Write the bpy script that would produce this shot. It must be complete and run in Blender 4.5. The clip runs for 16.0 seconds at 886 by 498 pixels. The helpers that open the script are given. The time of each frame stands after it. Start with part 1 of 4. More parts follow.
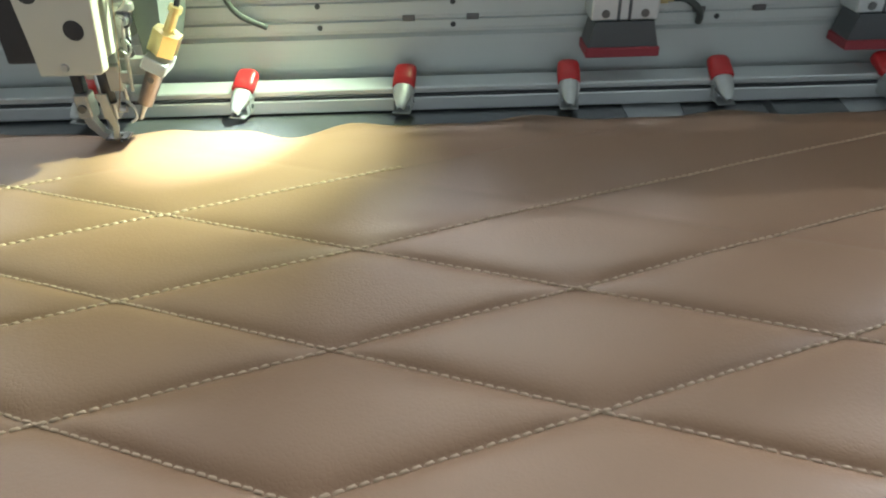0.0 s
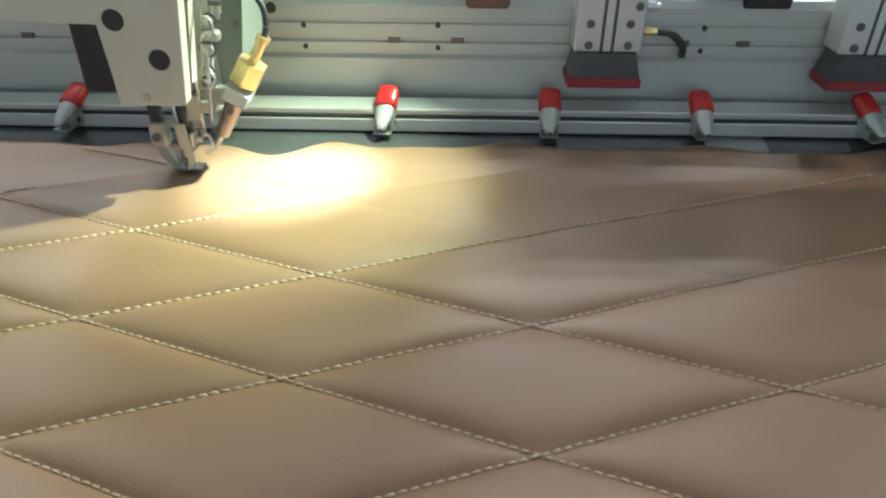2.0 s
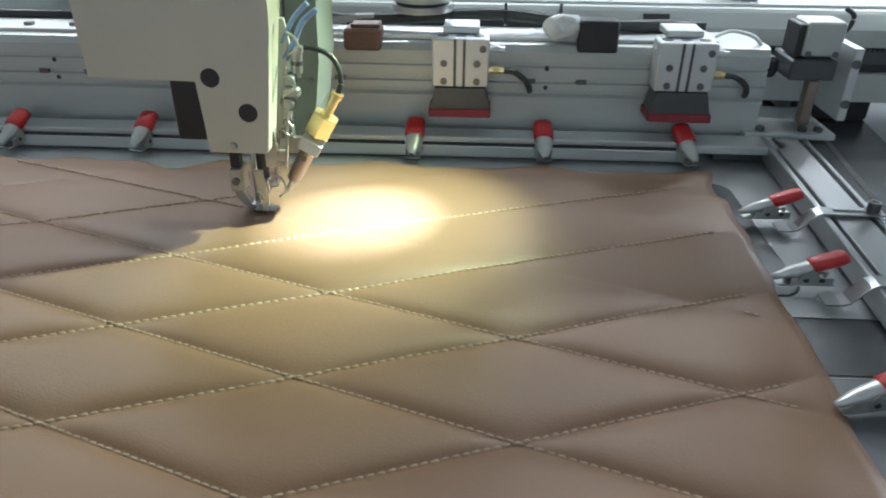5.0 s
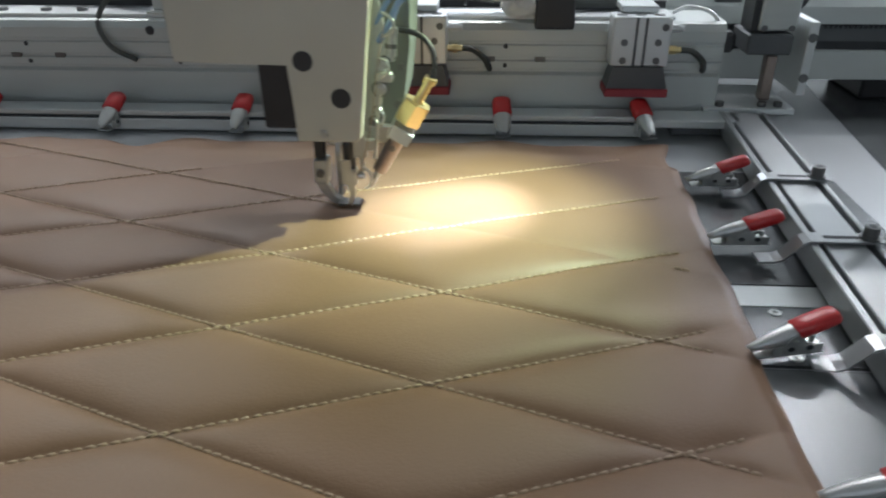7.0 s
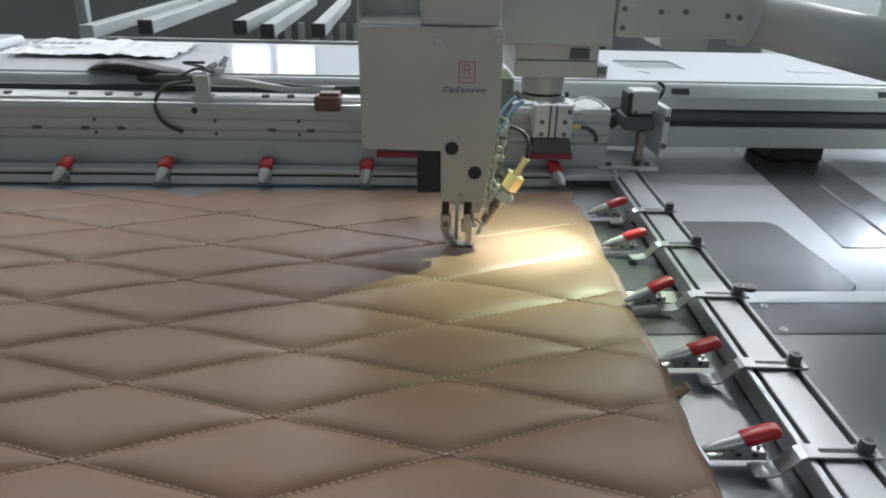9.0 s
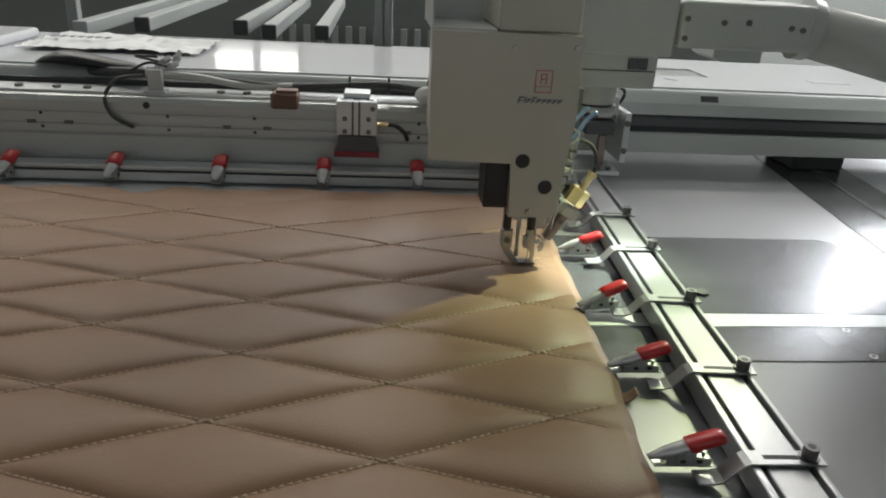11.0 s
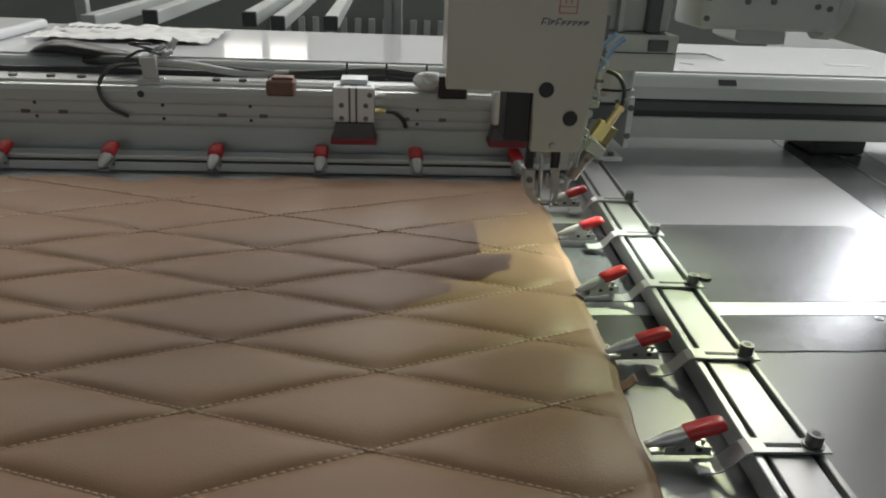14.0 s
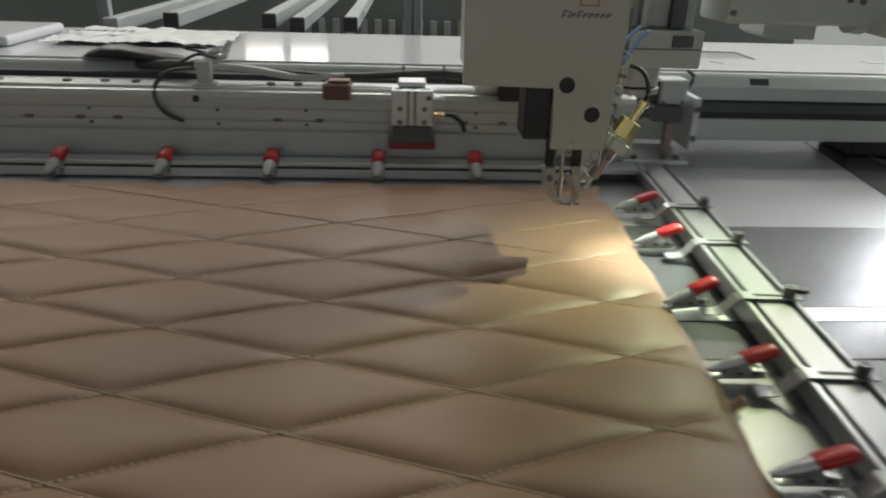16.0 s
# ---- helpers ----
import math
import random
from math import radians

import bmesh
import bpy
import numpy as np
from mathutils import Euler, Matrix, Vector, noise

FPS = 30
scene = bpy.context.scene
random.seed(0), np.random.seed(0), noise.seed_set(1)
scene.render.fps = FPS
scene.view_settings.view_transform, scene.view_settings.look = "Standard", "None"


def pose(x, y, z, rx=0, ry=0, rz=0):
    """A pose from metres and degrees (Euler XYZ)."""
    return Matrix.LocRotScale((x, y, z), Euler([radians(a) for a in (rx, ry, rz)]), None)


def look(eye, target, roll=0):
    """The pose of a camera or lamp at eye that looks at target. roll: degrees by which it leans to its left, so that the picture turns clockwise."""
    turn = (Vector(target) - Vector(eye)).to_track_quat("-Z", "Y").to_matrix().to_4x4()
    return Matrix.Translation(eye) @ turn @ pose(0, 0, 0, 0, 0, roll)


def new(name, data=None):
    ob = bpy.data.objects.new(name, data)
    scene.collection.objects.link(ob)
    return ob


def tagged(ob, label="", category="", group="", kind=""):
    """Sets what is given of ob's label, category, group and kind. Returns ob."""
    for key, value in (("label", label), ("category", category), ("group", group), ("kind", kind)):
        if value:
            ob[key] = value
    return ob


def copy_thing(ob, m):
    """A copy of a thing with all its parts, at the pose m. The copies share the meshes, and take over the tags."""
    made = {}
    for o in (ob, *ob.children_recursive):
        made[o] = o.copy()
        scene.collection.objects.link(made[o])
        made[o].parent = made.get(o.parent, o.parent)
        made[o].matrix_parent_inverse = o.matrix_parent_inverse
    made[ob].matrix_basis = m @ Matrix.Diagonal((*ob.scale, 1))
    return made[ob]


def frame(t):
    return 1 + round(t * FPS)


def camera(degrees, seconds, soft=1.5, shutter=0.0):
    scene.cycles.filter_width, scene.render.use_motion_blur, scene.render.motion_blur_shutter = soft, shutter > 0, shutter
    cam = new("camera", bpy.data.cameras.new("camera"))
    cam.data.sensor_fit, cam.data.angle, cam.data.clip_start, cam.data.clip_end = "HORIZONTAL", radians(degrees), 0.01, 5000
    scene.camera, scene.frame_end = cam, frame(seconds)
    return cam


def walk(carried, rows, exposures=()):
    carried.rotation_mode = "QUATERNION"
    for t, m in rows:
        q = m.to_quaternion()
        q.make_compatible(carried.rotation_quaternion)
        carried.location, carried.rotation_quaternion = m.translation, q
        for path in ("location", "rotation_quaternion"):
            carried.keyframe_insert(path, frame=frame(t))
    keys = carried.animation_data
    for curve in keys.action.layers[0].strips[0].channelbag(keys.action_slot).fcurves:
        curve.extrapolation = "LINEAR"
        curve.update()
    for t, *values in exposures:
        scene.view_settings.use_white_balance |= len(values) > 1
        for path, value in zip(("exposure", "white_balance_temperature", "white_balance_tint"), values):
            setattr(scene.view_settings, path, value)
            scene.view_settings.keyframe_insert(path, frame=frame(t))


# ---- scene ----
cam = camera(64.0, 16.0, soft=2.0, shutter=0.4)
PATH = [
    (0.0, pose(0.2904, -0.5732, 0.2618, 56.35, 1.72, -0.06)),
    (0.5, pose(0.2742, -0.5429, 0.2533, 55.83, 1.17, 0.38)),
    (1.0, pose(0.2659, -0.5382, 0.2575, 55.56, 0.35, 0.61)),
    (1.5, pose(0.2471, -0.5254, 0.2639, 55.55, -0.09, 0.94)),
    (2.0, pose(0.2225, -0.5295, 0.2780, 56.69, -0.25, 1.54)),
    (2.5, pose(0.2111, -0.5650, 0.2892, 58.51, -0.19, 2.12)),
    (3.0, pose(0.2111, -0.5826, 0.2962, 59.74, -0.37, 2.33)),
    (3.5, pose(0.2110, -0.5935, 0.3003, 60.12, -0.61, 2.36)),
    (4.0, pose(0.1962, -0.5893, 0.3000, 60.29, -0.62, 2.39)),
    (4.5, pose(0.1907, -0.5833, 0.2984, 60.41, -0.58, 2.86)),
    (6.8, pose(0.1482, -0.5624, 0.2825, 61.59, -0.17, 2.85)),
    (7.0, pose(0.1176, -0.5585, 0.2686, 61.37, 0.36, 3.67)),
    (7.5, pose(0.0407, -0.5948, 0.2797, 61.72, -0.05, 3.20)),
    (8.0, pose(-0.0114, -0.7523, 0.3291, 64.51, -0.95, 0.73)),
    (8.5, pose(-0.0477, -0.8112, 0.3515, 66.42, -0.84, -2.01)),
    (10.8, pose(-0.1742, -0.7520, 0.3470, 66.66, -3.17, -4.74)),
    (11.0, pose(-0.1799, -0.7511, 0.3427, 66.93, -3.05, -4.80)),
    (11.5, pose(-0.1760, -0.7436, 0.3459, 66.98, -2.99, -4.54)),
    (12.0, pose(-0.1695, -0.7366, 0.3376, 66.93, -2.93, -4.60)),
    (12.5, pose(-0.1765, -0.7354, 0.3339, 66.83, -2.86, -4.64)),
    (13.0, pose(-0.1776, -0.7360, 0.3356, 66.67, -2.77, -4.60)),
    (13.5, pose(-0.1792, -0.7342, 0.3357, 66.54, -2.61, -4.50)),
    (14.0, pose(-0.1837, -0.7315, 0.3287, 66.38, -2.30, -4.21)),
    (14.5, pose(-0.1868, -0.7286, 0.3298, 66.28, -2.09, -3.89)),
    (15.0, pose(-0.1877, -0.7285, 0.3304, 66.07, -1.94, -3.67)),
    (15.5, pose(-0.1901, -0.7265, 0.3309, 66.15, -1.83, -3.47)),
    (16.0, pose(-0.1781, -0.7129, 0.3222, 66.44, -1.60, -2.65)),
]
EXPOSURES = [(0.0, 0.62, 6100, 6), (4.5, 0.34, 5800, 7), (7.0, -0.16, 6000, 11), (8.5, -0.20, 5900, 10), (10.8, -0.66, 6700, 11), (16.0, -0.74, 6800, 11)]
walk(cam, PATH, EXPOSURES)

# the needle's place on the leather, in metres, as the clamping frame slides under it
NEEDLE = [
    (0.0, -0.6400, 0.3275), (0.5, -0.6375, 0.3250), (1.0, -0.6111, 0.3153), (1.5, -0.5783, 0.3031),
    (2.0, -0.5450, 0.2912), (2.5, -0.5180, 0.2819), (3.0, -0.4853, 0.2720), (3.5, -0.4525, 0.2608),
    (4.0, -0.4215, 0.2503), (4.5, -0.3897, 0.2399), (6.8, -0.2395, 0.1851), (7.0, -0.2253, 0.1827),
    (7.5, -0.1963, 0.1698), (8.0, -0.1642, 0.1591), (8.5, -0.1324, 0.1472), (10.8, 0.0081, 0.0967),
    (11.0, 0.0213, 0.0933), (11.5, 0.0377, 0.0878), (12.0, 0.0431, 0.0861), (12.5, 0.0431, 0.0861),
    (15.7, 0.0431, 0.0861), (15.8, 0.038, 0.0875), (15.9, 0.0155, 0.094), (16.0, -0.0179, 0.1031),
]
LIFT = [(0.0, 0.0), (13.0, 0.0), (13.3, 0.0), (13.5, 0.0095), (13.85, 0.056), (14.0, 0.0575), (14.5, 0.0582), (16.0, 0.0595)]

# ---- light ----
world = bpy.data.worlds.new("sky")
scene.world = world
world.use_nodes = True
wn = world.node_tree
sky = wn.nodes.new("ShaderNodeTexSky")
sky.sky_type, sky.sun_disc, sky.sun_elevation, sky.sun_rotation = "NISHITA", False, radians(40), radians(30)
wn.links.new(sky.outputs[0], wn.nodes["Background"].inputs[0])
wn.nodes["Background"].inputs[1].default_value = 0.1


def area_lamp(name, m, sx, sy, watts, color):
    d = bpy.data.lights.new(name, "AREA")
    d.shape, d.size, d.size_y, d.energy, d.color = "RECTANGLE", sx, sy, watts, color
    ob = new(name, d)
    ob.matrix_world = m
    return tagged(ob, kind="structure")


area_lamp("window_light", look((5.4, 5.9, 2.9), (0.6, 0, 0.0)), 0.9, 3.0, 330, (0.90, 0.94, 1.0))
area_lamp("window_light", look((-1.45, 5.9, 0.98), (-1.45, 0, 0.6)), 0.33, 0.20, 0.9, (1.0, 0.95, 0.88))
area_lamp("window_light", look((-1.05, 5.9, 0.98), (-1.05, 0, 0.6)), 0.33, 0.20, 0.9, (1.0, 0.95, 0.88))
area_lamp("window_light", look((-0.13, 5.9, 3.18), (-0.13, 0, 0.2)), 0.5, 0.85, 50, (0.93, 0.96, 1.0))
area_lamp("window_light", look((5.9, 3.4, 3.05), (0, 0.6, 0.0)), 2.4, 3.3, 460, (0.92, 0.95, 1.0))
# no source known here: added fill from behind the camera for upright faces
area_lamp("window_light", look((-0.5, -5.9, 1.1), (-0.2, 0, 0.3)), 4.0, 1.6, 24, (0.9, 0.95, 1.0))
for lx in (-3.4, -0.2, 3.0):
    for ly in (2.8, 4.9):
        area_lamp("ceiling_tube_light", pose(lx, ly, 4.72), 1.2, 0.16, 48 if ly < 4 else 155, (1.0, 0.975, 0.93))


def spot_lamp(name, target, watts, degrees, blend, color):
    """The machine's work lamp: its lens gives a hot spot, its rim a wide spill."""
    d = bpy.data.lights.new(name, "SPOT")
    d.energy, d.color, d.spot_size, d.spot_blend, d.shadow_soft_size = watts, color, radians(degrees), blend, 0.005
    ob = tagged(new(name, d), kind="structure")
    ob.matrix_world = look(WORK_LAMP, target)


WORK_LAMP = (0.345, 0.140, 0.450)
spot_lamp("work_light", (0.084, -0.008, 0.0), 90, 18, 1.0, (0.90, 1.0, 0.96))
spot_lamp("work_light_halo", (0.078, -0.015, 0.0), 36, 40, 1.0, (0.84, 1.0, 0.72))
spot_lamp("work_light_spill", (0.035, -0.065, 0.0), 13.5, 54, 1.0, (0.82, 1.0, 0.42))


# ---- materials ----
def material(name, color, rough=0.5, metal=0.0, var=0.12, scale=30.0, bump=0.0, bump_scale=200.0, coat=0.0, stretch=None, spec=0.5, fine=0.05):
    m = bpy.data.materials.new(name)
    m.use_nodes = True
    n, l = m.node_tree.nodes, m.node_tree.links
    b = n["Principled BSDF"]
    b.inputs["Roughness"].default_value, b.inputs["Metallic"].default_value = rough, metal
    b.inputs["Coat Weight"].default_value = coat
    b.inputs["Specular IOR Level"].default_value = spec
    co = n.new("ShaderNodeTexCoord")
    mp = n.new("ShaderNodeMapping")
    l.new(co.outputs["Object"], mp.inputs[0])
    if stretch:
        mp.inputs["Scale"].default_value = stretch
    big, small = n.new("ShaderNodeTexNoise"), n.new("ShaderNodeTexNoise")
    big.inputs["Scale"].default_value, big.inputs["Detail"].default_value = scale, 4
    small.inputs["Scale"].default_value, small.inputs["Detail"].default_value = scale * 12, 3
    for t in (big, small):
        l.new(mp.outputs[0], t.inputs["Vector"])
    mix = n.new("ShaderNodeMix")
    mix.data_type = "RGBA"
    mix.inputs[6].default_value = (*[c * (1 - var) for c in color], 1)
    mix.inputs[7].default_value = (*[min(1, c * (1 + var)) for c in color], 1)
    add = n.new("ShaderNodeMath")
    add.operation = "MULTIPLY_ADD"
    l.new(small.outputs[0], add.inputs[0])
    add.inputs[1].default_value = fine * 6
    l.new(big.outputs[0], add.inputs[2])
    sub = n.new("ShaderNodeMath")
    sub.operation = "SUBTRACT"
    l.new(add.outputs[0], sub.inputs[0])
    sub.inputs[1].default_value = fine * 3
    l.new(sub.outputs[0], mix.inputs[0])
    l.new(mix.outputs[2], b.inputs["Base Color"])
    rr = n.new("ShaderNodeMapRange")
    rr.inputs[3].default_value, rr.inputs[4].default_value = max(0.02, rough * 0.8), min(1, rough * 1.25)
    l.new(big.outputs[0], rr.inputs[0])
    l.new(rr.outputs[0], b.inputs["Roughness"])
    if bump:
        bt = n.new("ShaderNodeTexNoise")
        bt.inputs["Scale"].default_value, bt.inputs["Detail"].default_value = bump_scale, 3
        l.new(mp.outputs[0], bt.inputs["Vector"])
        bp = n.new("ShaderNodeBump")
        bp.inputs["Strength"].default_value, bp.inputs["Distance"].default_value = bump, 0.001
        l.new(bt.outputs[0], bp.inputs["Height"])
        l.new(bp.outputs[0], b.inputs["Normal"])
    return m


def leather_material():
    m = material("brown_leather", (0.180, 0.106, 0.062), 0.48, 0, 0.07, 9.0, spec=0.32, fine=0.03)
    n, l = m.node_tree.nodes, m.node_tree.links
    b = n["Principled BSDF"]
    co = n.new("ShaderNodeTexCoord")
    v = n.new("ShaderNodeTexVoronoi")
    v.feature, v.inputs["Scale"].default_value = "DISTANCE_TO_EDGE", 330
    wob = n.new("ShaderNodeTexNoise")
    wob.inputs["Scale"].default_value, wob.inputs["Detail"].default_value = 260, 2
    l.new(co.outputs["Object"], v.inputs["Vector"])
    l.new(co.outputs["Object"], wob.inputs["Vector"])
    cl = n.new("ShaderNodeMath")
    cl.operation = "MINIMUM"
    l.new(v.outputs["Distance"], cl.inputs[0])
    cl.inputs[1].default_value = 0.22
    ad = n.new("ShaderNodeMath")
    ad.operation = "MULTIPLY_ADD"
    l.new(wob.outputs[0], ad.inputs[0])
    ad.inputs[1].default_value = 0.35
    l.new(cl.outputs[0], ad.inputs[2])
    bp = n.new("ShaderNodeBump")
    bp.inputs["Strength"].default_value, bp.inputs["Distance"].default_value = 0.24, 0.0010
    l.new(ad.outputs[0], bp.inputs["Height"])
    l.new(bp.outputs[0], b.inputs["Normal"])
    return m


M = {
    "leather": leather_material(),
    "thread": material("beige_thread", (0.38, 0.275, 0.185), 0.6, 0, 0.1, 300),
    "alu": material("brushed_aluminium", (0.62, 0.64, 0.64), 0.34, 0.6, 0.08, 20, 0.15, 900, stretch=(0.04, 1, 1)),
    # the same aluminium darkened, against the work light's glare on rail and brackets
    "alu_dimmed": material("dimmed_brushed_aluminium", (0.36, 0.372, 0.378), 0.33, 0.6, 0.08, 20, 0.15, 900, stretch=(1, 0.04, 1)),
    "alu_grey": material("dull_grey_aluminium", (0.47, 0.495, 0.48), 0.42, 0.3, 0.12, 14, 0.1, 500, stretch=(0.06, 1, 1)),
    "table": material("sanded_steel_table", (0.33, 0.342, 0.352), 0.30, 0.25, 0.06, 6, 0.1, 1200, stretch=(1, 0.1, 1)),
    "bed": material("grey_steel_bed_plate", (0.165, 0.172, 0.180), 0.32, 0.35, 0.06, 6, 0.1, 1200, stretch=(1, 0.1, 1)),
    # grey lifted above dark metal to carry the haze over the far cabinet
    "cabinet": material("plain_grey_green_paint", (0.145, 0.16, 0.152), 0.5, 0, 0.15, 3, 0.1, 60),
    "plate": material("brushed_steel_plate", (0.10, 0.105, 0.11), 0.24, 0.5, 0.10, 8, 0.10, 1500, stretch=(1, 0.03, 1), spec=0.4),
    "zinc": material("zinc_plated_steel", (0.47, 0.48, 0.47), 0.30, 0.75, 0.15, 90, 0.2, 500),
    "jaw": material("pale_zinc_jaw", (0.52, 0.53, 0.52), 0.32, 0.5, 0.12, 90, 0.2, 500),
    "dark_steel": material("dark_steel", (0.16, 0.16, 0.16), 0.35, 0.9, 0.2, 80),
    "black": material("black_plastic", (0.018, 0.018, 0.02), 0.42, 0, 0.3, 60),
    # near-black paints the shade inside gaps, slots and holes; belt teeth are plain black
    "slot": material("black_and_slot_shade", (0.03, 0.032, 0.035), 0.6, 0, 0.2, 60),
    "cream": material("cream_paint", (0.50, 0.48, 0.41), 0.36, 0, 0.035, 12, 0.06, 700, coat=0.1),
    "grey_paint": material("light_grey_paint", (0.48, 0.50, 0.48), 0.38, 0, 0.05, 10, 0.05, 500),
    "white": material("white_lacquer", (0.53, 0.54, 0.55), 0.08, 0, 0.03, 5),
    "red": material("red_vinyl", (0.44, 0.018, 0.02), 0.32, 0, 0.15, 80, spec=0.6),
    "red_pad": material("red_rubber", (0.26, 0.03, 0.04), 0.6, 0, 0.12, 60),
    "brass": material("brass", (0.82, 0.66, 0.34), 0.3, 1.0, 0.12, 120),
    "bronze": material("worn_bronze", (0.30, 0.245, 0.215), 0.36, 0.8, 0.2, 120),
    "cable": material("dark_cable_sleeve", (0.05, 0.055, 0.05), 0.55, 0, 0.3, 120, 0.5, 600),
    "blue": material("blue_air_tube", (0.22, 0.33, 0.56), 0.2, 0, 0.1, 60),
    "orange": material("rust_orange_plastic", (0.16, 0.085, 0.06), 0.5, 0, 0.25, 90),
    "paper": material("printed_white_plastic", (0.66, 0.67, 0.66), 0.35, 0, 0.08, 30, 0.3, 60),
    "ink": material("dark_grey_ink", (0.08, 0.085, 0.12), 0.5, 0, 0.1, 60),
    "red_ink": material("dull_red_ink", (0.45, 0.10, 0.07), 0.5, 0, 0.1, 60),
    "dark_plate": material("dark_grey_metal", (0.10, 0.105, 0.11), 0.45, 0.5, 0.15, 30),
    "floor": material("grey_concrete", (0.22, 0.22, 0.21), 0.6, 0, 0.2, 2.5, 0.2, 60),
    "wall": material("grey_green_wall_paint", (0.38, 0.40, 0.39), 0.7, 0, 0.05, 1.5, 0.1, 40),
    "tube": material("grey_painted_tube", (0.29, 0.31, 0.30), 0.4, 0.1, 0.06, 20),
}
glow = bpy.data.materials.new("lit_tube")
glow.use_nodes = True
gb = glow.node_tree.nodes["Principled BSDF"]
gb.inputs["Emission Color"].default_value, gb.inputs["Emission Strength"].default_value = (1, 1, 1, 1), 3.0
M["glow"] = glow
led = bpy.data.materials.new("lit_led")
led.use_nodes = True
lb = led.node_tree.nodes["Principled BSDF"]
lb.inputs["Emission Color"].default_value, lb.inputs["Emission Strength"].default_value = (1, 0.9, 0.65, 1), 6.0
M["led"] = led
glass = bpy.data.materials.new("window_glass")
glass.use_nodes = True
glass.node_tree.nodes["Principled BSDF"].inputs["Transmission Weight"].default_value = 1.0
glass.node_tree.nodes["Principled BSDF"].inputs["Roughness"].default_value = 0.02
M["glass"] = glass


# ---- building helpers ----
def part(name, bm, mat, parent, label="", smooth=False):
    me = bpy.data.meshes.new(name)
    bmesh.ops.recalc_face_normals(bm, faces=bm.faces)
    bm.to_mesh(me)
    bm.free()
    me.materials.append(M[mat])
    if smooth:
        for p in me.polygons:
            p.use_smooth = True
    ob = new(name, me)
    ob.parent = parent
    return tagged(ob, label) if label else ob


def solo(name, bm, mat, label, category, group="", kind="", smooth=False):
    return tagged(part(name, bm, mat, None, smooth=smooth), label, category, group, kind)


def thing(name, m, label, category, group="", kind=""):
    ob = new(name)
    ob.empty_display_size = 0.02
    ob.matrix_world = m
    return tagged(ob, label, category, group, kind)


def add_box(bm, x0, x1, y0, y1, z0, z1, bevel=0.0, m=None, seg=1):
    vs = [bm.verts.new(((x0, x1)[i & 1], (y0, y1)[i >> 1 & 1], (z0, z1)[i >> 2])) for i in range(8)]
    fs = [bm.faces.new([vs[i] for i in f]) for f in ((0, 2, 3, 1), (4, 5, 7, 6), (0, 1, 5, 4), (2, 6, 7, 3), (0, 4, 6, 2), (1, 3, 7, 5))]
    if bevel:
        es = {e for f in fs for e in f.edges}
        r = bmesh.ops.bevel(bm, geom=list(es), offset=bevel, segments=seg, affect="EDGES", profile=0.5)
        vs = list({v for f in r["faces"] for v in f.verts} | {v for v in vs if v.is_valid})
    if m is not None:
        bmesh.ops.transform(bm, matrix=m, verts=vs)
    return bm


def box(*a, **k):
    return add_box(bmesh.new(), *a, **k)


def add_cyl(bm, a, b, r0, r1=None, n=16, caps=True):
    a, b = Vector(a), Vector(b)
    r1 = r0 if r1 is None else r1
    q = (b - a).to_track_quat("Z", "Y")
    rings = []
    for c, r in ((a, r0), (b, r1)):
        rings.append([bm.verts.new(c + q @ Vector((r * math.cos(2 * math.pi * i / n), r * math.sin(2 * math.pi * i / n), 0))) for i in range(n)])
    for i in range(n):
        bm.faces.new((rings[0][i], rings[0][(i + 1) % n], rings[1][(i + 1) % n], rings[1][i]))
    if caps:
        bm.faces.new(rings[0][::-1])
        bm.faces.new(rings[1])
    return bm


def cyl(*a, **k):
    return add_cyl(bmesh.new(), *a, **k)


def add_tube(bm, pts, r, n=10, sub=6):
    """A round tube along a smooth line through pts."""
    P = [Vector(p) for p in pts]
    line = []
    for i in range(len(P) - 1):
        p0, p1, p2, p3 = P[max(i - 1, 0)], P[i], P[i + 1], P[min(i + 2, len(P) - 1)]
        for k in range(sub):
            t = k / sub
            line.append(0.5 * ((2 * p1) + (p2 - p0) * t + (2 * p0 - 5 * p1 + 4 * p2 - p3) * t * t + (3 * p1 - p0 - 3 * p2 + p3) * t ** 3))
    line.append(P[-1])
    rings = []
    for i, c in enumerate(line):
        d = (line[min(i + 1, len(line) - 1)] - line[max(i - 1, 0)]).normalized()
        u = d.cross(Vector((0.13, 0.21, 0.97))).normalized()
        w = d.cross(u)
        rings.append([bm.verts.new(c + r * (u * math.cos(2 * math.pi * k / n) + w * math.sin(2 * math.pi * k / n))) for k in range(n)])
    for a, b in zip(rings, rings[1:]):
        for k in range(n):
            bm.faces.new((a[k], a[(k + 1) % n], b[(k + 1) % n], b[k]))
    bm.faces.new(rings[0][::-1])
    bm.faces.new(rings[-1])
    return bm


def tube(*a, **k):
    return add_tube(bmesh.new(), *a, **k)


def prism(poly, axis, lo, hi, bevel=0.0):
    """A polygon of (u, v) pairs drawn out along an axis: x gives (y, z), y gives (x, z), z gives (x, y)."""
    bm = bmesh.new()
    put = {"x": lambda u, v, w: (w, u, v), "y": lambda u, v, w: (u, w, v), "z": lambda u, v, w: (u, v, w)}[axis]
    a = [bm.verts.new(put(u, v, lo)) for u, v in poly]
    b = [bm.verts.new(put(u, v, hi)) for u, v in poly]
    k = len(poly)
    bm.faces.new(a[::-1])
    bm.faces.new(b)
    for i in range(k):
        bm.faces.new((a[i], a[(i + 1) % k], b[(i + 1) % k], b[i]))
    if bevel:
        bmesh.ops.bevel(bm, geom=list(bm.edges), offset=bevel, segments=2, affect="EDGES", profile=0.5)
    return bm


